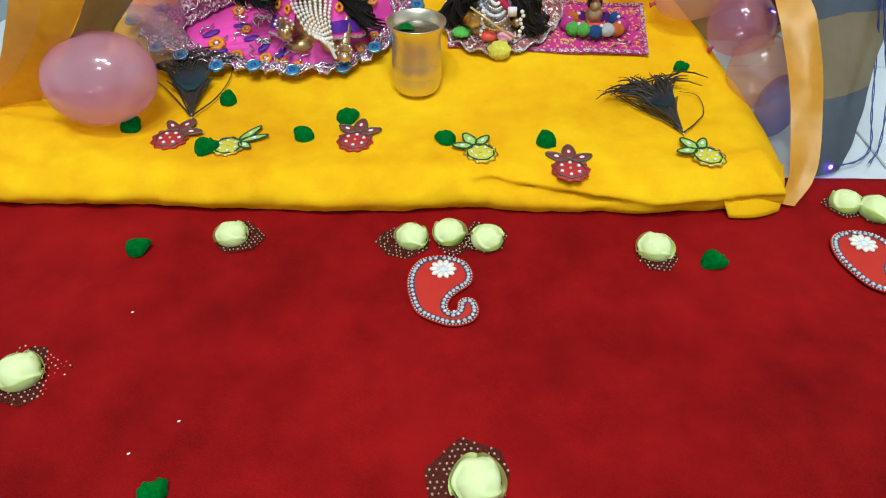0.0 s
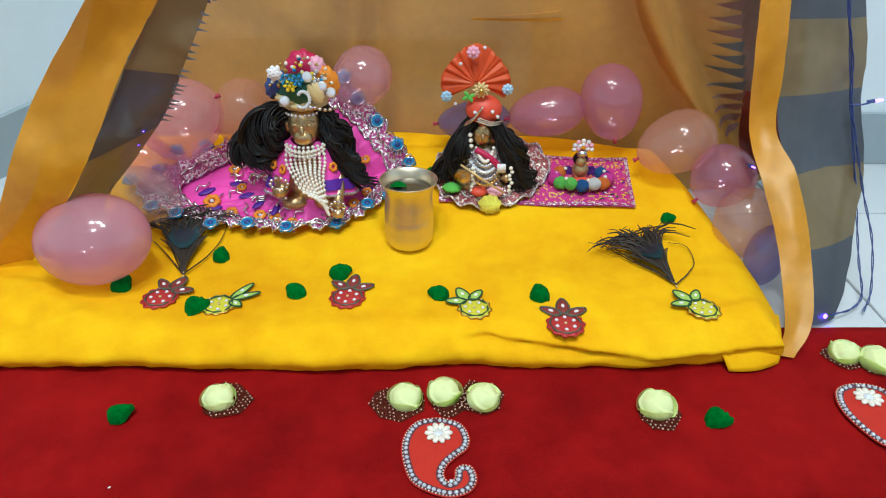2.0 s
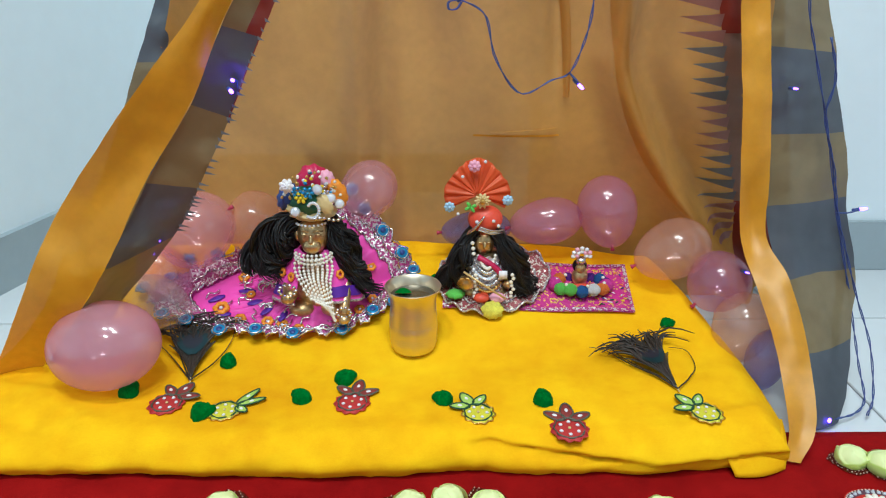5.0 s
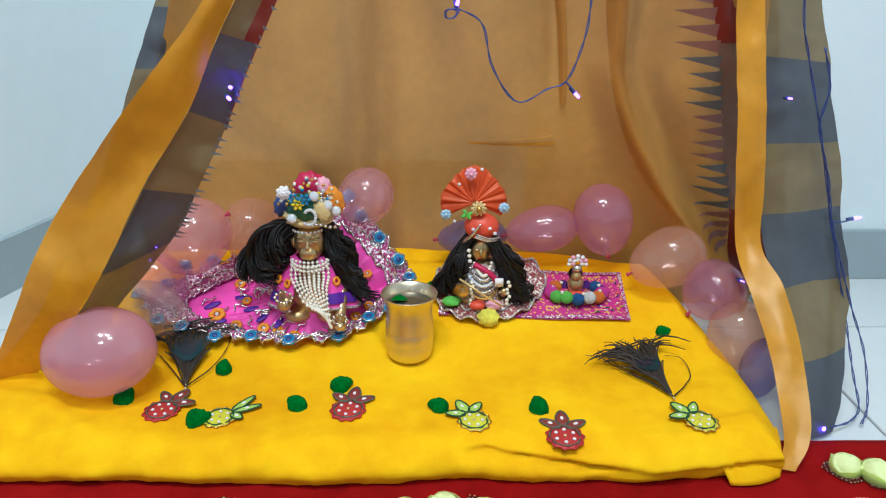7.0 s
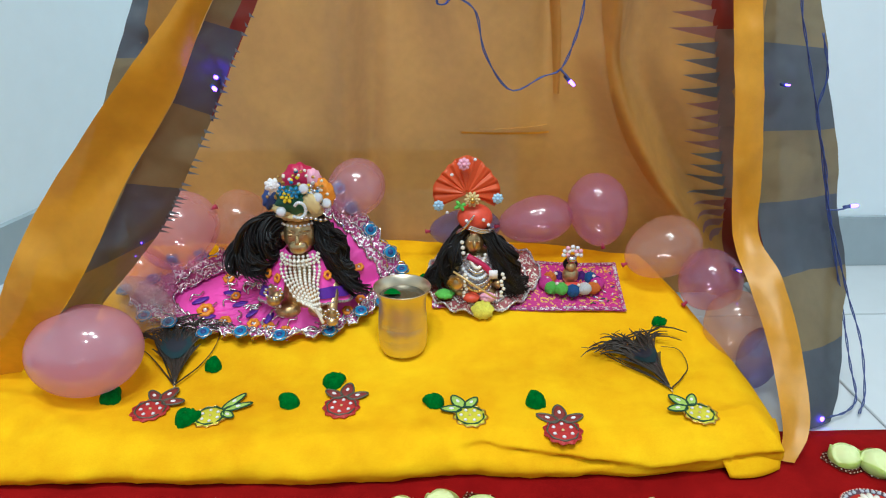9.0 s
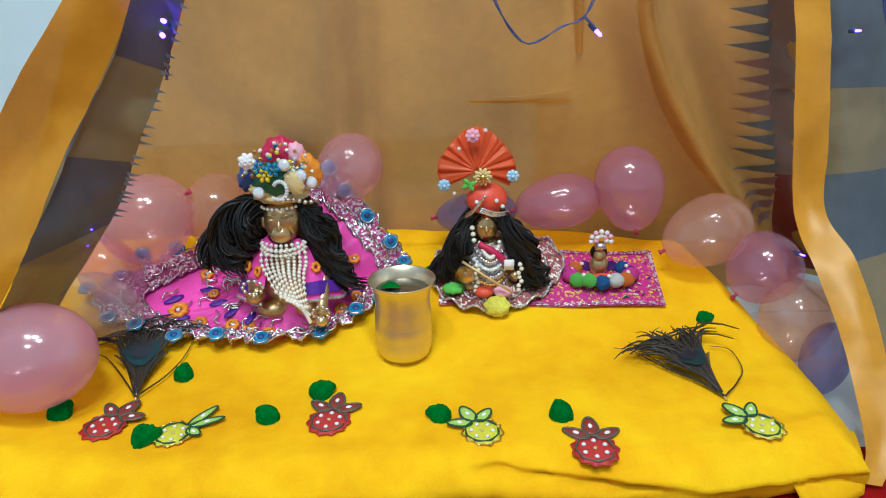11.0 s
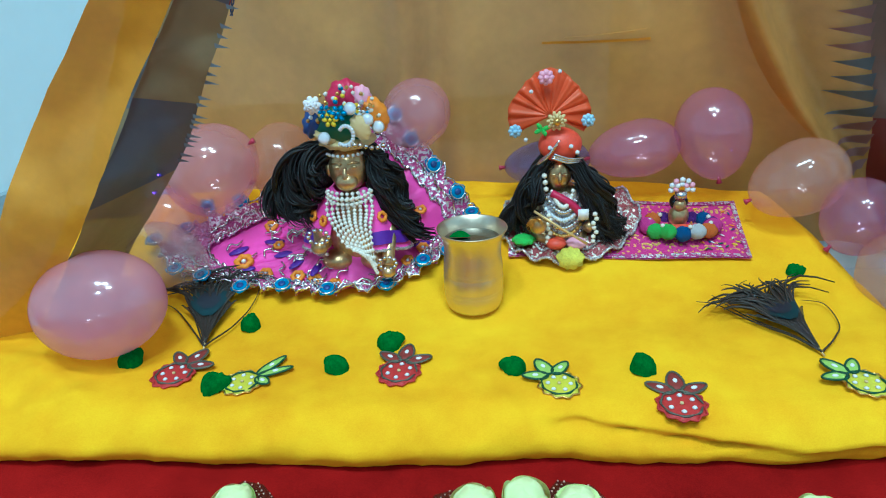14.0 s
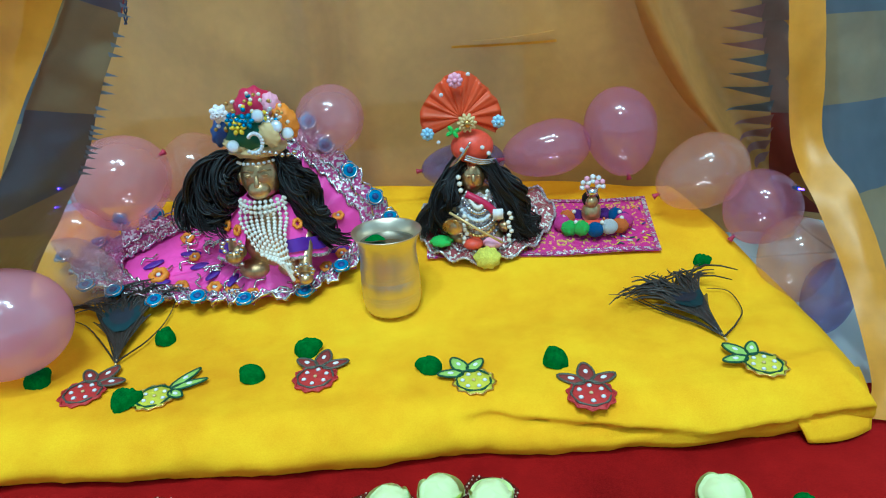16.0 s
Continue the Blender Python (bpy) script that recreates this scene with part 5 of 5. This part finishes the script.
PETALS = [petal_mesh(s) for s in range(4)]
for i, (x, y, rz, s) in enumerate(((-0.348, 0.905, 60, 1.0), (-0.244, 0.972, 95, 1.0), (-0.247, 0.862, 20, 1.05), (-0.134, 0.890, 140, 1.05), (-0.086, 0.929, 15, 1.05), (0.039, 0.880, 170, 0.95), (0.157, 0.875, 100, 1.0), (0.353, 1.033, 10, 0.8), (0.030, 1.120, 40, 0.7))):
    ob = part("green_petal", PETALS[i % 4], None, at=pose(x, y, mat_height(x, y) - 0.0005, 0, 0, rz) @ Matrix.Scale(s, 4))
    tagged(ob, "cupped dark green velvet petal on the yellow cloth", "petal", "green velvet petals")
for i, (x, y, rz) in enumerate(((-0.295, 0.729, 30), (0.322, 0.715, -20), (-0.191, 0.442, 60))):
    ob = part("green_petal", PETALS[(i + 1) % 4], None, at=pose(x, y, red_height(x, y), 0, 0, rz))
    tagged(ob, "cupped dark green velvet petal on the red cloth", "petal", "green velvet petals")


# ---- pot and leaf patches ----
def leaf_outline(L, W, n=16):
    pts = []
    for i in range(n):
        a = 2 * math.pi * i / n
        u = 0.5 - 0.5 * math.cos(a)
        pts.append((W * math.sin(a) * (1 - 0.35 * u) * (1 if abs(math.sin(a)) > 0 else 1), L * u))
    return pts


def closed_tube(pts, r, z):
    return tube([Vector((p[0], p[1], z)) for p in pts] + [Vector((pts[0][0], pts[0][1], z))], r, sides=5)


def motif(x, y, rz, body, leafmat, cord, label, scale=1.0, slim=False):
    mo = thing("cloth_patch", label, "patch", m=pose(x, y, mat_height(x, y) + 0.0016, 2, 0, rz) @ Matrix.Scale(scale, 4), group="pot shaped patches")
    out = circle(0.0235, 44, 0.075, 11, 0, 0, 1.0, 1.08)
    out = [(px, py * (1.0 if py < 0 else 0.86)) for px, py in out]
    part("pot", slab(out, 0, 0.0012, crown=0.0005), body, mo)
    part("cord", closed_tube(out, 0.0011, 0.0013), GOLD if body is APPYEL else APPRED, mo)
    inn = [(px * 0.84, py * 0.84) for px, py in circle(0.0235, 30, 0.03, 8, 0, 0, 1.0, 1.0)]
    part("cord", tube([Vector((px, py, 0.0022)) for px, py in inn], 0.0015, sides=6, taper=lambda u: 0.35 + 0.65 * abs(math.sin(u * 22))), cord, mo)
    gems = [(0, 0)] + [(0.0128 * math.cos(a), 0.0125 * math.sin(a)) for a in (math.pi / 6 + i * math.pi / 3 for i in range(6))]
    for i, (gx, gy) in enumerate(gems):
        part("stone", lathe([(0, 0.0036), (0.0018, 0.0030), (0.0029 if i else 0.0022, 0.0016), (0.0, 0.0010)], 10), WHITE if i else CREAM, mo, at=pose(gx, gy, 0.0005))
    for ang, L, W in (((-62, 0.030, 0.0085), (0, 0.032, 0.0105), (62, 0.030, 0.0085)) if not slim else ((-18, 0.046, 0.0075), (16, 0.042, 0.0070), (75, 0.022, 0.0080))):
        lo = leaf_outline(L, W)
        at = pose(0, 0.016, 0.0008, 0, 0, -ang) @ pose(0, 0.004, 0)
        lf = part("leaf", slab(lo, 0, 0.0012, crown=0.0007), leafmat, mo, at=at)
        part("cord", closed_tube(lo, 0.0014, 0.0012), cord, lf)
        part("stone", ball((0, L * 0.50, 0.0022), (0.0024, 0.0038, 0.0012), None, 10, 6), WHITE, lf)
    return mo


RL, YL = "red cloth pot patch with leaves and white stones", "yellow cloth pot patch with green leaves and stones"
motif(-0.293, 0.881, -26, APPRED, APPDARK, EDGEGREY, RL, 0.86)
motif(-0.221, 0.868, -52, APPYEL, APPGREEN, EDGEGREEN, YL, 0.80, True)
motif(-0.071, 0.878, -9, APPRED, APPDARK, EDGEGREY, RL, 0.86)
motif(0.078, 0.852, 26, APPYEL, APPGREEN, EDGEGREEN, YL, 0.80)
motif(0.180, 0.824, -3, APPRED, APPDARK, EDGEGREY, RL, 0.88)
motif(0.341, 0.843, 36, APPYEL, APPGREEN, EDGEGREEN, YL, 0.80)


# ---- foam roses on sequin net ----
def rose_petal(R0, top, wide, lip, seed, high):
    """A cupped petal with a turned-out, faintly pointed rim."""
    def f(u, v):
        e = 2 * u - 1
        th = math.radians(114) + (math.radians(top) + 0.50 * abs(e) ** 3 + 0.08 * math.sin(5 * u + seed) - math.radians(114)) * v
        ph = math.radians(-90) + math.radians(wide) * 0.5 * e
        r = R0 * (1 + lip * v ** 4 + 0.05 * math.sin(6 * u + seed) * v)
        return (r * math.sin(th) * math.cos(ph), r * math.sin(th) * math.sin(ph), max(0.0006, 0.0060 + high * r * math.cos(th) + 0.004 * lip * v ** 3))
    bm = grid(18, 10, f)
    bmesh.ops.solidify(bm, geom=bm.faces[:], thickness=0.0010)
    bmesh.ops.recalc_face_normals(bm, faces=bm.faces[:])
    return to_mesh("petal", bm, ROSE, False)


OUT = [rose_petal(0.0180, 66, 126, 0.10, s, 0.70) for s in range(3)]
def bloom(u, v):
    """The closed heart of the rose: petal edges winding up it as low steps."""
    th, ph = math.radians(0.3 + 112 * v), 2 * math.pi * u
    q = (3 * u + 1.3 * (1 - v)) % 1.0
    r = 0.0156 * (1 + 0.13 * q ** 1.6 * smooth01(v * 3) + 0.03 * math.sin(5 * ph + 6 * v) * smooth01(v * 3))
    return (r * math.sin(th) * math.cos(ph), r * math.sin(th) * math.sin(ph), max(0.0006, 0.0060 + 0.78 * r * math.cos(th)))


BUD = to_mesh("bud", grid(72, 22, bloom, closed=True), ROSE)


def rose(x, y, rz, s, net=(0, 0), netr=0.031, label="pale lime foam rose on a scrap of sequin net"):
    ro = thing("foam_rose", label, "rose", m=pose(x, y, red_height(x, y) + 0.001, 0, 0, rz) @ Matrix.Scale(s, 4), group="foam roses")
    for i in range(3):
        part("petal", OUT[i % 3], None, ro, at=pose(0, 0, 0.0, 0, 0, 120 * i - 8))
    part("bud", BUD, None, ro)
    if netr:
        rnd = random.Random(int(x * 1000) + 7)
        # a torn scrap: straight edges and corners
        out = []
        for i in range(7):
            a, q = (i + rnd.uniform(-0.25, 0.25)) * 2 * math.pi / 7, netr * rnd.uniform(0.86, 1.14)
            out.append((net[0] + q * math.cos(a), net[1] + q * math.sin(a)))
        bm = bmesh.new()
        bm.faces.new([bm.verts.new((px, py, 0.0008)) for px, py in out])
        nt = part("net", bm, NET, ro, "brown net with silver sequins")
        bm = bmesh.new()
        step = 0.0046

        def inside(px, py):
            return all((b[0] - a[0]) * (py - a[1]) - (b[1] - a[1]) * (px - a[0]) > 0 for a, b in zip(out, out[1:] + out[:1]))
        for i in range(-8, 9):
            for k in range(-8, 9):
                px, py = net[0] + (i + 0.5 * (k % 2)) * step + rnd.uniform(-0.0006, 0.0006), net[1] + k * step + rnd.uniform(-0.0006, 0.0006)
                if inside(px, py) and rnd.random() < 0.88:
                    bmesh.ops.create_icosphere(bm, subdivisions=1, radius=0.00085 * rnd.uniform(0.8, 1.25), matrix=Matrix.Translation((px, py, 0.0012)))
        tagged(part("sequin_scatter", bm, SEQUIN, nt), kind="stuff")
    return ro


rose(-0.197, 0.750, 10, 0.98, (0.009, 0.002), 0.027)
rose(0.001, 0.748, -20, 1.0, (-0.010, -0.003), 0.030)
rose(0.041, 0.755, 35, 1.03, (0.0, -0.010), 0.022)
rose(0.083, 0.745, 60, 1.0, (0.006, 0.004), 0.029)
rose(0.264, 0.733, -10, 1.08, (0.002, -0.004), 0.024)
rose(-0.343, 0.558, 25, 1.12, (0.006, 0.0), 0.031)
rose(0.062, 0.453, 5, 1.18, (-0.003, 0.004), 0.030)
rose(0.508, 0.819, 15, 1.0, (-0.002, -0.003), 0.024)
rose(0.538, 0.803, 75, 1.12, (0.002, -0.004), 0.025)

# ---- stone paisleys ----
PAIS = [(450, 248), (560, 280), (603, 350), (590, 410), (530, 452), (482, 492), (466, 535), (490, 562), (512, 545), (520, 505), (560, 485), (610, 500), (627, 560), (585, 612), (490, 632), (390, 610), (303, 565), (262, 490), (245, 400), (268, 320), (330, 264)]
PAIS = [((a - 435) * 0.000196, (435 - b) * 0.000272) for a, b in PAIS]
STONE = to_mesh("rhinestone", lathe([(0, 0.0020), (0.0010, 0.0022), (0.0017, 0.0016), (0.0023, 0.0008), (0.0021, 0.0)], 8), LILAC)
SEED_STONE = to_mesh("seed_stone", lathe([(0, 0.0012), (0.0008, 0.0009), (0.0010, 0.0)], 6), SEQUIN)
DROP = to_mesh("pearl_drop", ball((0.0062, 0, 0.0012), (0.0034, 0.0021, 0.0016), None, 10, 6), PEARL)


def paisley(x, y, rz, s):
    pa = thing("stone_paisley", "red paisley patch edged with clear stones on red cloth", "patch", m=pose(x, y, 0.0035, 0, 0, rz) @ Matrix.Scale(s, 4), group="stone paisleys")
    P = spline([(a, b, 0) for a, b in PAIS], 240, True)
    bm = bmesh.new()
    low = [bm.verts.new((p.x, p.y, 0)) for p in P[::2]]
    top = [bm.verts.new((p.x, p.y, 0.0010)) for p in P[::2]]
    k = len(low)
    for i in range(k):
        bm.faces.new((low[i], top[i], top[(i + 1) % k], low[(i + 1) % k]))
    bmesh.ops.triangulate(bm, faces=[bm.faces.new(top)])
    part("card", bm, PAISRED, pa, smooth=False)
    cord = []
    for inset, step, mesh, nm in ((0.0017, 0.0031, SEED_STONE, "seed_stone"), (0.0050, 0.0050, STONE, "rhinestone")):
        last, placed = None, []
        for i, p in enumerate(P):
            d = (P[(i + 1) % 240] - P[i - 1]).normalized()
            q = p + Vector((d.y, -d.x, 0)) * inset
            if all((q - o).length > step * 0.93 for o in placed):
                placed.append(q)
                part(nm, mesh, None, pa, at=pose(q.x, q.y, 0.0010))
            if inset > 0.004:
                cord.append(q)
    cord.append(cord[0])
    bm = grid(len(cord) - 1, 2, lambda u, v: (lambda i: cord[i].lerp(P[i % 240], (v - 0.45) * 1.5) + Vector((0, 0, 0.0012)))(round(u * (len(cord) - 1))))
    part("dark_band", bm, SLATE, pa)
    for i in range(10):
        part("pearl_drop", DROP, None, pa, at=pose(0.001, 0.027, 0.001, 0, 0, 36 * i) @ Matrix.Scale(1.55, 4))
    part("rosette", lathe([(0, 0.0030), (0.0030, 0.0026), (0.0046, 0.0006), (0.0, 0.0)], 14), GEM, pa, at=pose(0.001, 0.027, 0.001) @ Matrix.Scale(1.35, 4))
    return pa


paisley(0.034, 0.671, 0, 0.97)
paisley(0.497, 0.716, 6, 1.02)


# ---- peacock feathers ----
def feather(x, y, rz, L, wl, wr, n, seed, label, loose, spread=0.0):
    """An eye of a peacock feather: a thin web, its fringe of curling barbs, and a few loose long barbs."""
    m0 = pose(x, y, mat_height(x, y) + 0.002, 0, 0, rz)
    fe = thing("peacock_feather", label, "feather", m=m0, group="peacock feathers")
    rnd = random.Random(seed)

    def top(px, py):
        q = m0 @ Vector((px, py, 0))
        return mat_height(q.x, q.y) - m0.translation.z + 0.003

    def at(a, r, up=0.0):
        px, py = r * math.sin(a), r * math.cos(a)
        return Vector((px, py, top(px, py) + 0.010 * math.sin(math.pi * min(1, r / L) * 0.9) + up))
    A0, A1 = radians(-wl), radians(wr)

    def web(u, v):
        a = A0 + (A1 - A0) * u
        reach = 0.58 + 0.07 * math.sin(9 * u + seed) - 0.12 * math.exp(-((u - 0.62) / 0.10) ** 2)
        r = L * (0.03 + reach * v)
        p = at(a * (0.35 + 0.65 * v), r)
        p.z += 0.0012 * math.sin(60 * u)
        return p
    part("web", grid(40, 16, web), WEB, fe, "dark translucent web of barbs")
    part("shaft", tube([at(0.02, L * 0.4 * i / 9 - 0.004 + 0.004 * (i > 0), 0.001) for i in range(10)], 0.0010, sides=6), STRAW, fe)
    for i in range(n):
        u = (i + rnd.uniform(0.1, 0.9)) / n
        a = A0 + (A1 - A0) * u
        rise_up = (0.4 + 0.6 * spread / 0.2) * rnd.uniform(0.5, 1.2)
        clump = 0.10 * math.sin(u * 23 + seed)
        l = L * rnd.uniform(0.84, 1.06) * (1 - 0.12 * math.exp(-((u - 0.62) / 0.10) ** 2)) * (1 + spread * u)
        curl = rnd.uniform(-0.4, 0.4) + clump * 4
        pts = []
        for k in range(14):
            w = k / 13
            pts.append(at(a * (0.35 + 0.65 * w) + 0.03 * math.sin(9 * w + i) * w + curl * max(0, w - 0.62) ** 1.5 * 3.2, l * (0.05 + 0.95 * w - 0.9 * max(0, w - 0.86)), 0.001 + 0.034 * rise_up * max(0, w - 0.45)))
        part("barb", tube(pts, rnd.uniform(0.0008, 0.0019), None, 4, lambda u: 0.7 + 0.5 * math.sin(math.pi * u) - 0.35 * u ** 4), BARB, fe)
    for pts in loose:
        part("loose_barb", tube([Vector((p.x, p.y, top(p.x, p.y) + 0.002)) for p in spline([(px, py, 0) for px, py in pts], 24)], 0.0009, sides=5, taper=lambda u: 1.2 - 0.8 * u), BARB, fe)
    for nm, r0, r1, w, mt, up in (("eye", 0.34, 0.72, 0.70, BARBTEAL, 0.0045), ("eye_spot", 0.42, 0.62, 0.46, MIDNIGHT, 0.0052)):
        mid = (A0 + A1) / 2
        part(nm, grid(18, 10, lambda u, v: at(mid + (A1 - A0) * 0.5 * w * (2 * u - 1) * math.sin(math.pi * (0.06 + 0.88 * v)) ** 0.6, L * (r0 + (r1 - r0) * v), up)), mt, fe, "teal and blue feather eye" if nm == "eye" else "")
    return fe


feather(-0.280, 0.928, 13, 0.130, 23, 24, 60, 3, "dark peacock feather eye lying on the yellow cloth", [[(0, 0), (-0.014, 0.05), (-0.026, 0.09), (-0.034, 0.128)], [(0, 0), (-0.020, 0.045), (-0.040, 0.080), (-0.062, 0.098)], [(0, 0), (0.030, 0.040), (0.050, 0.075), (0.056, 0.105)]])
feather(0.325, 0.892, 15, 0.124, 26, 22, 64, 9, "dark peacock feather eye with frayed barbs on the cloth", [[(0, 0), (0.030, 0.020), (0.055, 0.045), (0.062, 0.075), (0.040, 0.085)], [(0, 0), (-0.024, 0.060), (-0.042, 0.105), (-0.060, 0.118)], [(0, 0.002), (-0.020, 0.060), (-0.030, 0.090), (-0.040, 0.122)]], 0.08)


# ---- light strings ----
def bulb(c, axis, r=0.0042):
    b = thing("led_bulb", "glowing violet fairy light bulb", "fairy light", m=facing(c, axis), group="fairy light bulbs")
    part("lens", lathe([(0, 0.007), (r * 0.36, 0.006), (r * 0.52, 0.003), (r * 0.52, -0.002), (0, -0.003)], 14), LED, b)
    part("socket", lathe([(0, -0.012), (0.0022, -0.012), (0.0026, -0.003), (0, -0.0025)], 10), WIRE, b)
    return b


def wire(name, paths, label, r=0.0010):
    w = thing(name, label, "wire", tuple(paths[0][0]))
    for k, pts in enumerate(paths):
        P = spline(pts, 60)
        for tw in (0, 1):
            part("strand", tube([p + Vector((0.0011 * math.cos(i * 0.9 + 3.14 * tw), 0.0011 * math.sin(i * 0.9 + 3.14 * tw), 0)) for i, p in enumerate(P)], r * 0.8, sides=5), WIRE, w, world=True)
    return w


wire("light_string", [[(0.052, 1.052, 0.62), (0.056, 1.05, 0.52), (0.058, 1.05, 0.494), (0.064, 1.048, 0.493), (0.091, 1.048, 0.476), (0.104, 1.047, 0.427), (0.136, 1.047, 0.384), (0.174, 1.047, 0.400), (0.196, 1.047, 0.409), (0.210, 1.048, 0.440), (0.219, 1.050, 0.479), (0.222, 1.055, 0.54), (0.225, 1.06, 0.64)],
                      [(0.058, 1.046, 0.494), (0.047, 1.044, 0.492), (0.047, 1.044, 0.484), (0.056, 1.046, 0.484), (0.062, 1.047, 0.492)],
                      [(0.196, 1.047, 0.409), (0.203, 1.045, 0.402), (0.207, 1.044, 0.397)]], "thin twisted blue fairy light wire against the drape")
bulb((0.209, 1.043, 0.394), (0.6, -0.6, -0.6))
bulb((0.060, 1.045, 0.500), (0.1, -0.6, 0.5))
wire("light_string", [[(0.476, 1.062, 0.62), (0.485, 1.062, 0.497), (0.506, 1.062, 0.429), (0.539, 1.060, 0.335), (0.571, 1.055, 0.225), (0.596, 1.040, 0.135), (0.606, 1.015, 0.070), (0.600, 0.975, 0.030), (0.590, 0.935, 0.006), (0.560, 0.905, 0.005), (0.524, 0.889, 0.008)],
                      [(0.520, 1.060, 0.45), (0.535, 1.058, 0.40), (0.532, 1.058, 0.35), (0.556, 1.056, 0.285), (0.572, 1.054, 0.225), (0.590, 1.044, 0.170), (0.612, 1.030, 0.105), (0.618, 0.990, 0.055), (0.604, 0.940, 0.008), (0.575, 0.902, 0.004)],
                      [(0.571, 1.055, 0.222), (0.585, 1.050, 0.224), (0.598, 1.050, 0.228)]], "thin twisted blue fairy light wire down the drape")
bulb((0.602, 1.050, 0.229), (1, -0.4, 0.3))
bulb((0.516, 0.884, 0.010), (-0.5, -0.7, 0.2))
bulb((0.484, 1.055, 0.388), (0.1, -1, 0.1), 0.0026)
wire("light_string", [[(-0.130, 0.915, 0.56), (-0.160, 0.915, 0.47), (-0.180, 0.916, 0.41), (-0.200, 0.945, 0.37)]], "thin blue fairy light wire behind the side drape")
bulb((-0.178, 0.900, 0.423), (0.1, -1, 0.2), 0.0036)
bulb((-0.181, 0.900, 0.412), (0.5, -1, -0.1), 0.0040)
bulb((-0.300, 0.955, 0.226), (0.2, -1, 0.2), 0.0012)
bulb((-0.316, 0.970, 0.203), (0.2, -1, 0.2), 0.0012)
bulb((0.436, 0.998, 0.160), (0.1, -1, 0.2), 0.0018)
tagged(part("bindi", bead((0, 0, 0), 0.0022), GEM, at=pose(0.046, 0.637, 0.0050)), "small glinting stone on the paisley", "stone")
for x, y in ((-0.272, 0.640), (-0.222, 0.480), (-0.190, 0.512)):
    tagged(part("crumb", ball((0, 0, 0), (0.0016, 0.0010, 0.0008), None, 8, 5), WHITE, at=pose(x, y, red_height(x, y) + 0.0008, 0, 0, 30)), "tiny white crumb on the red cloth", "crumb", "crumbs")
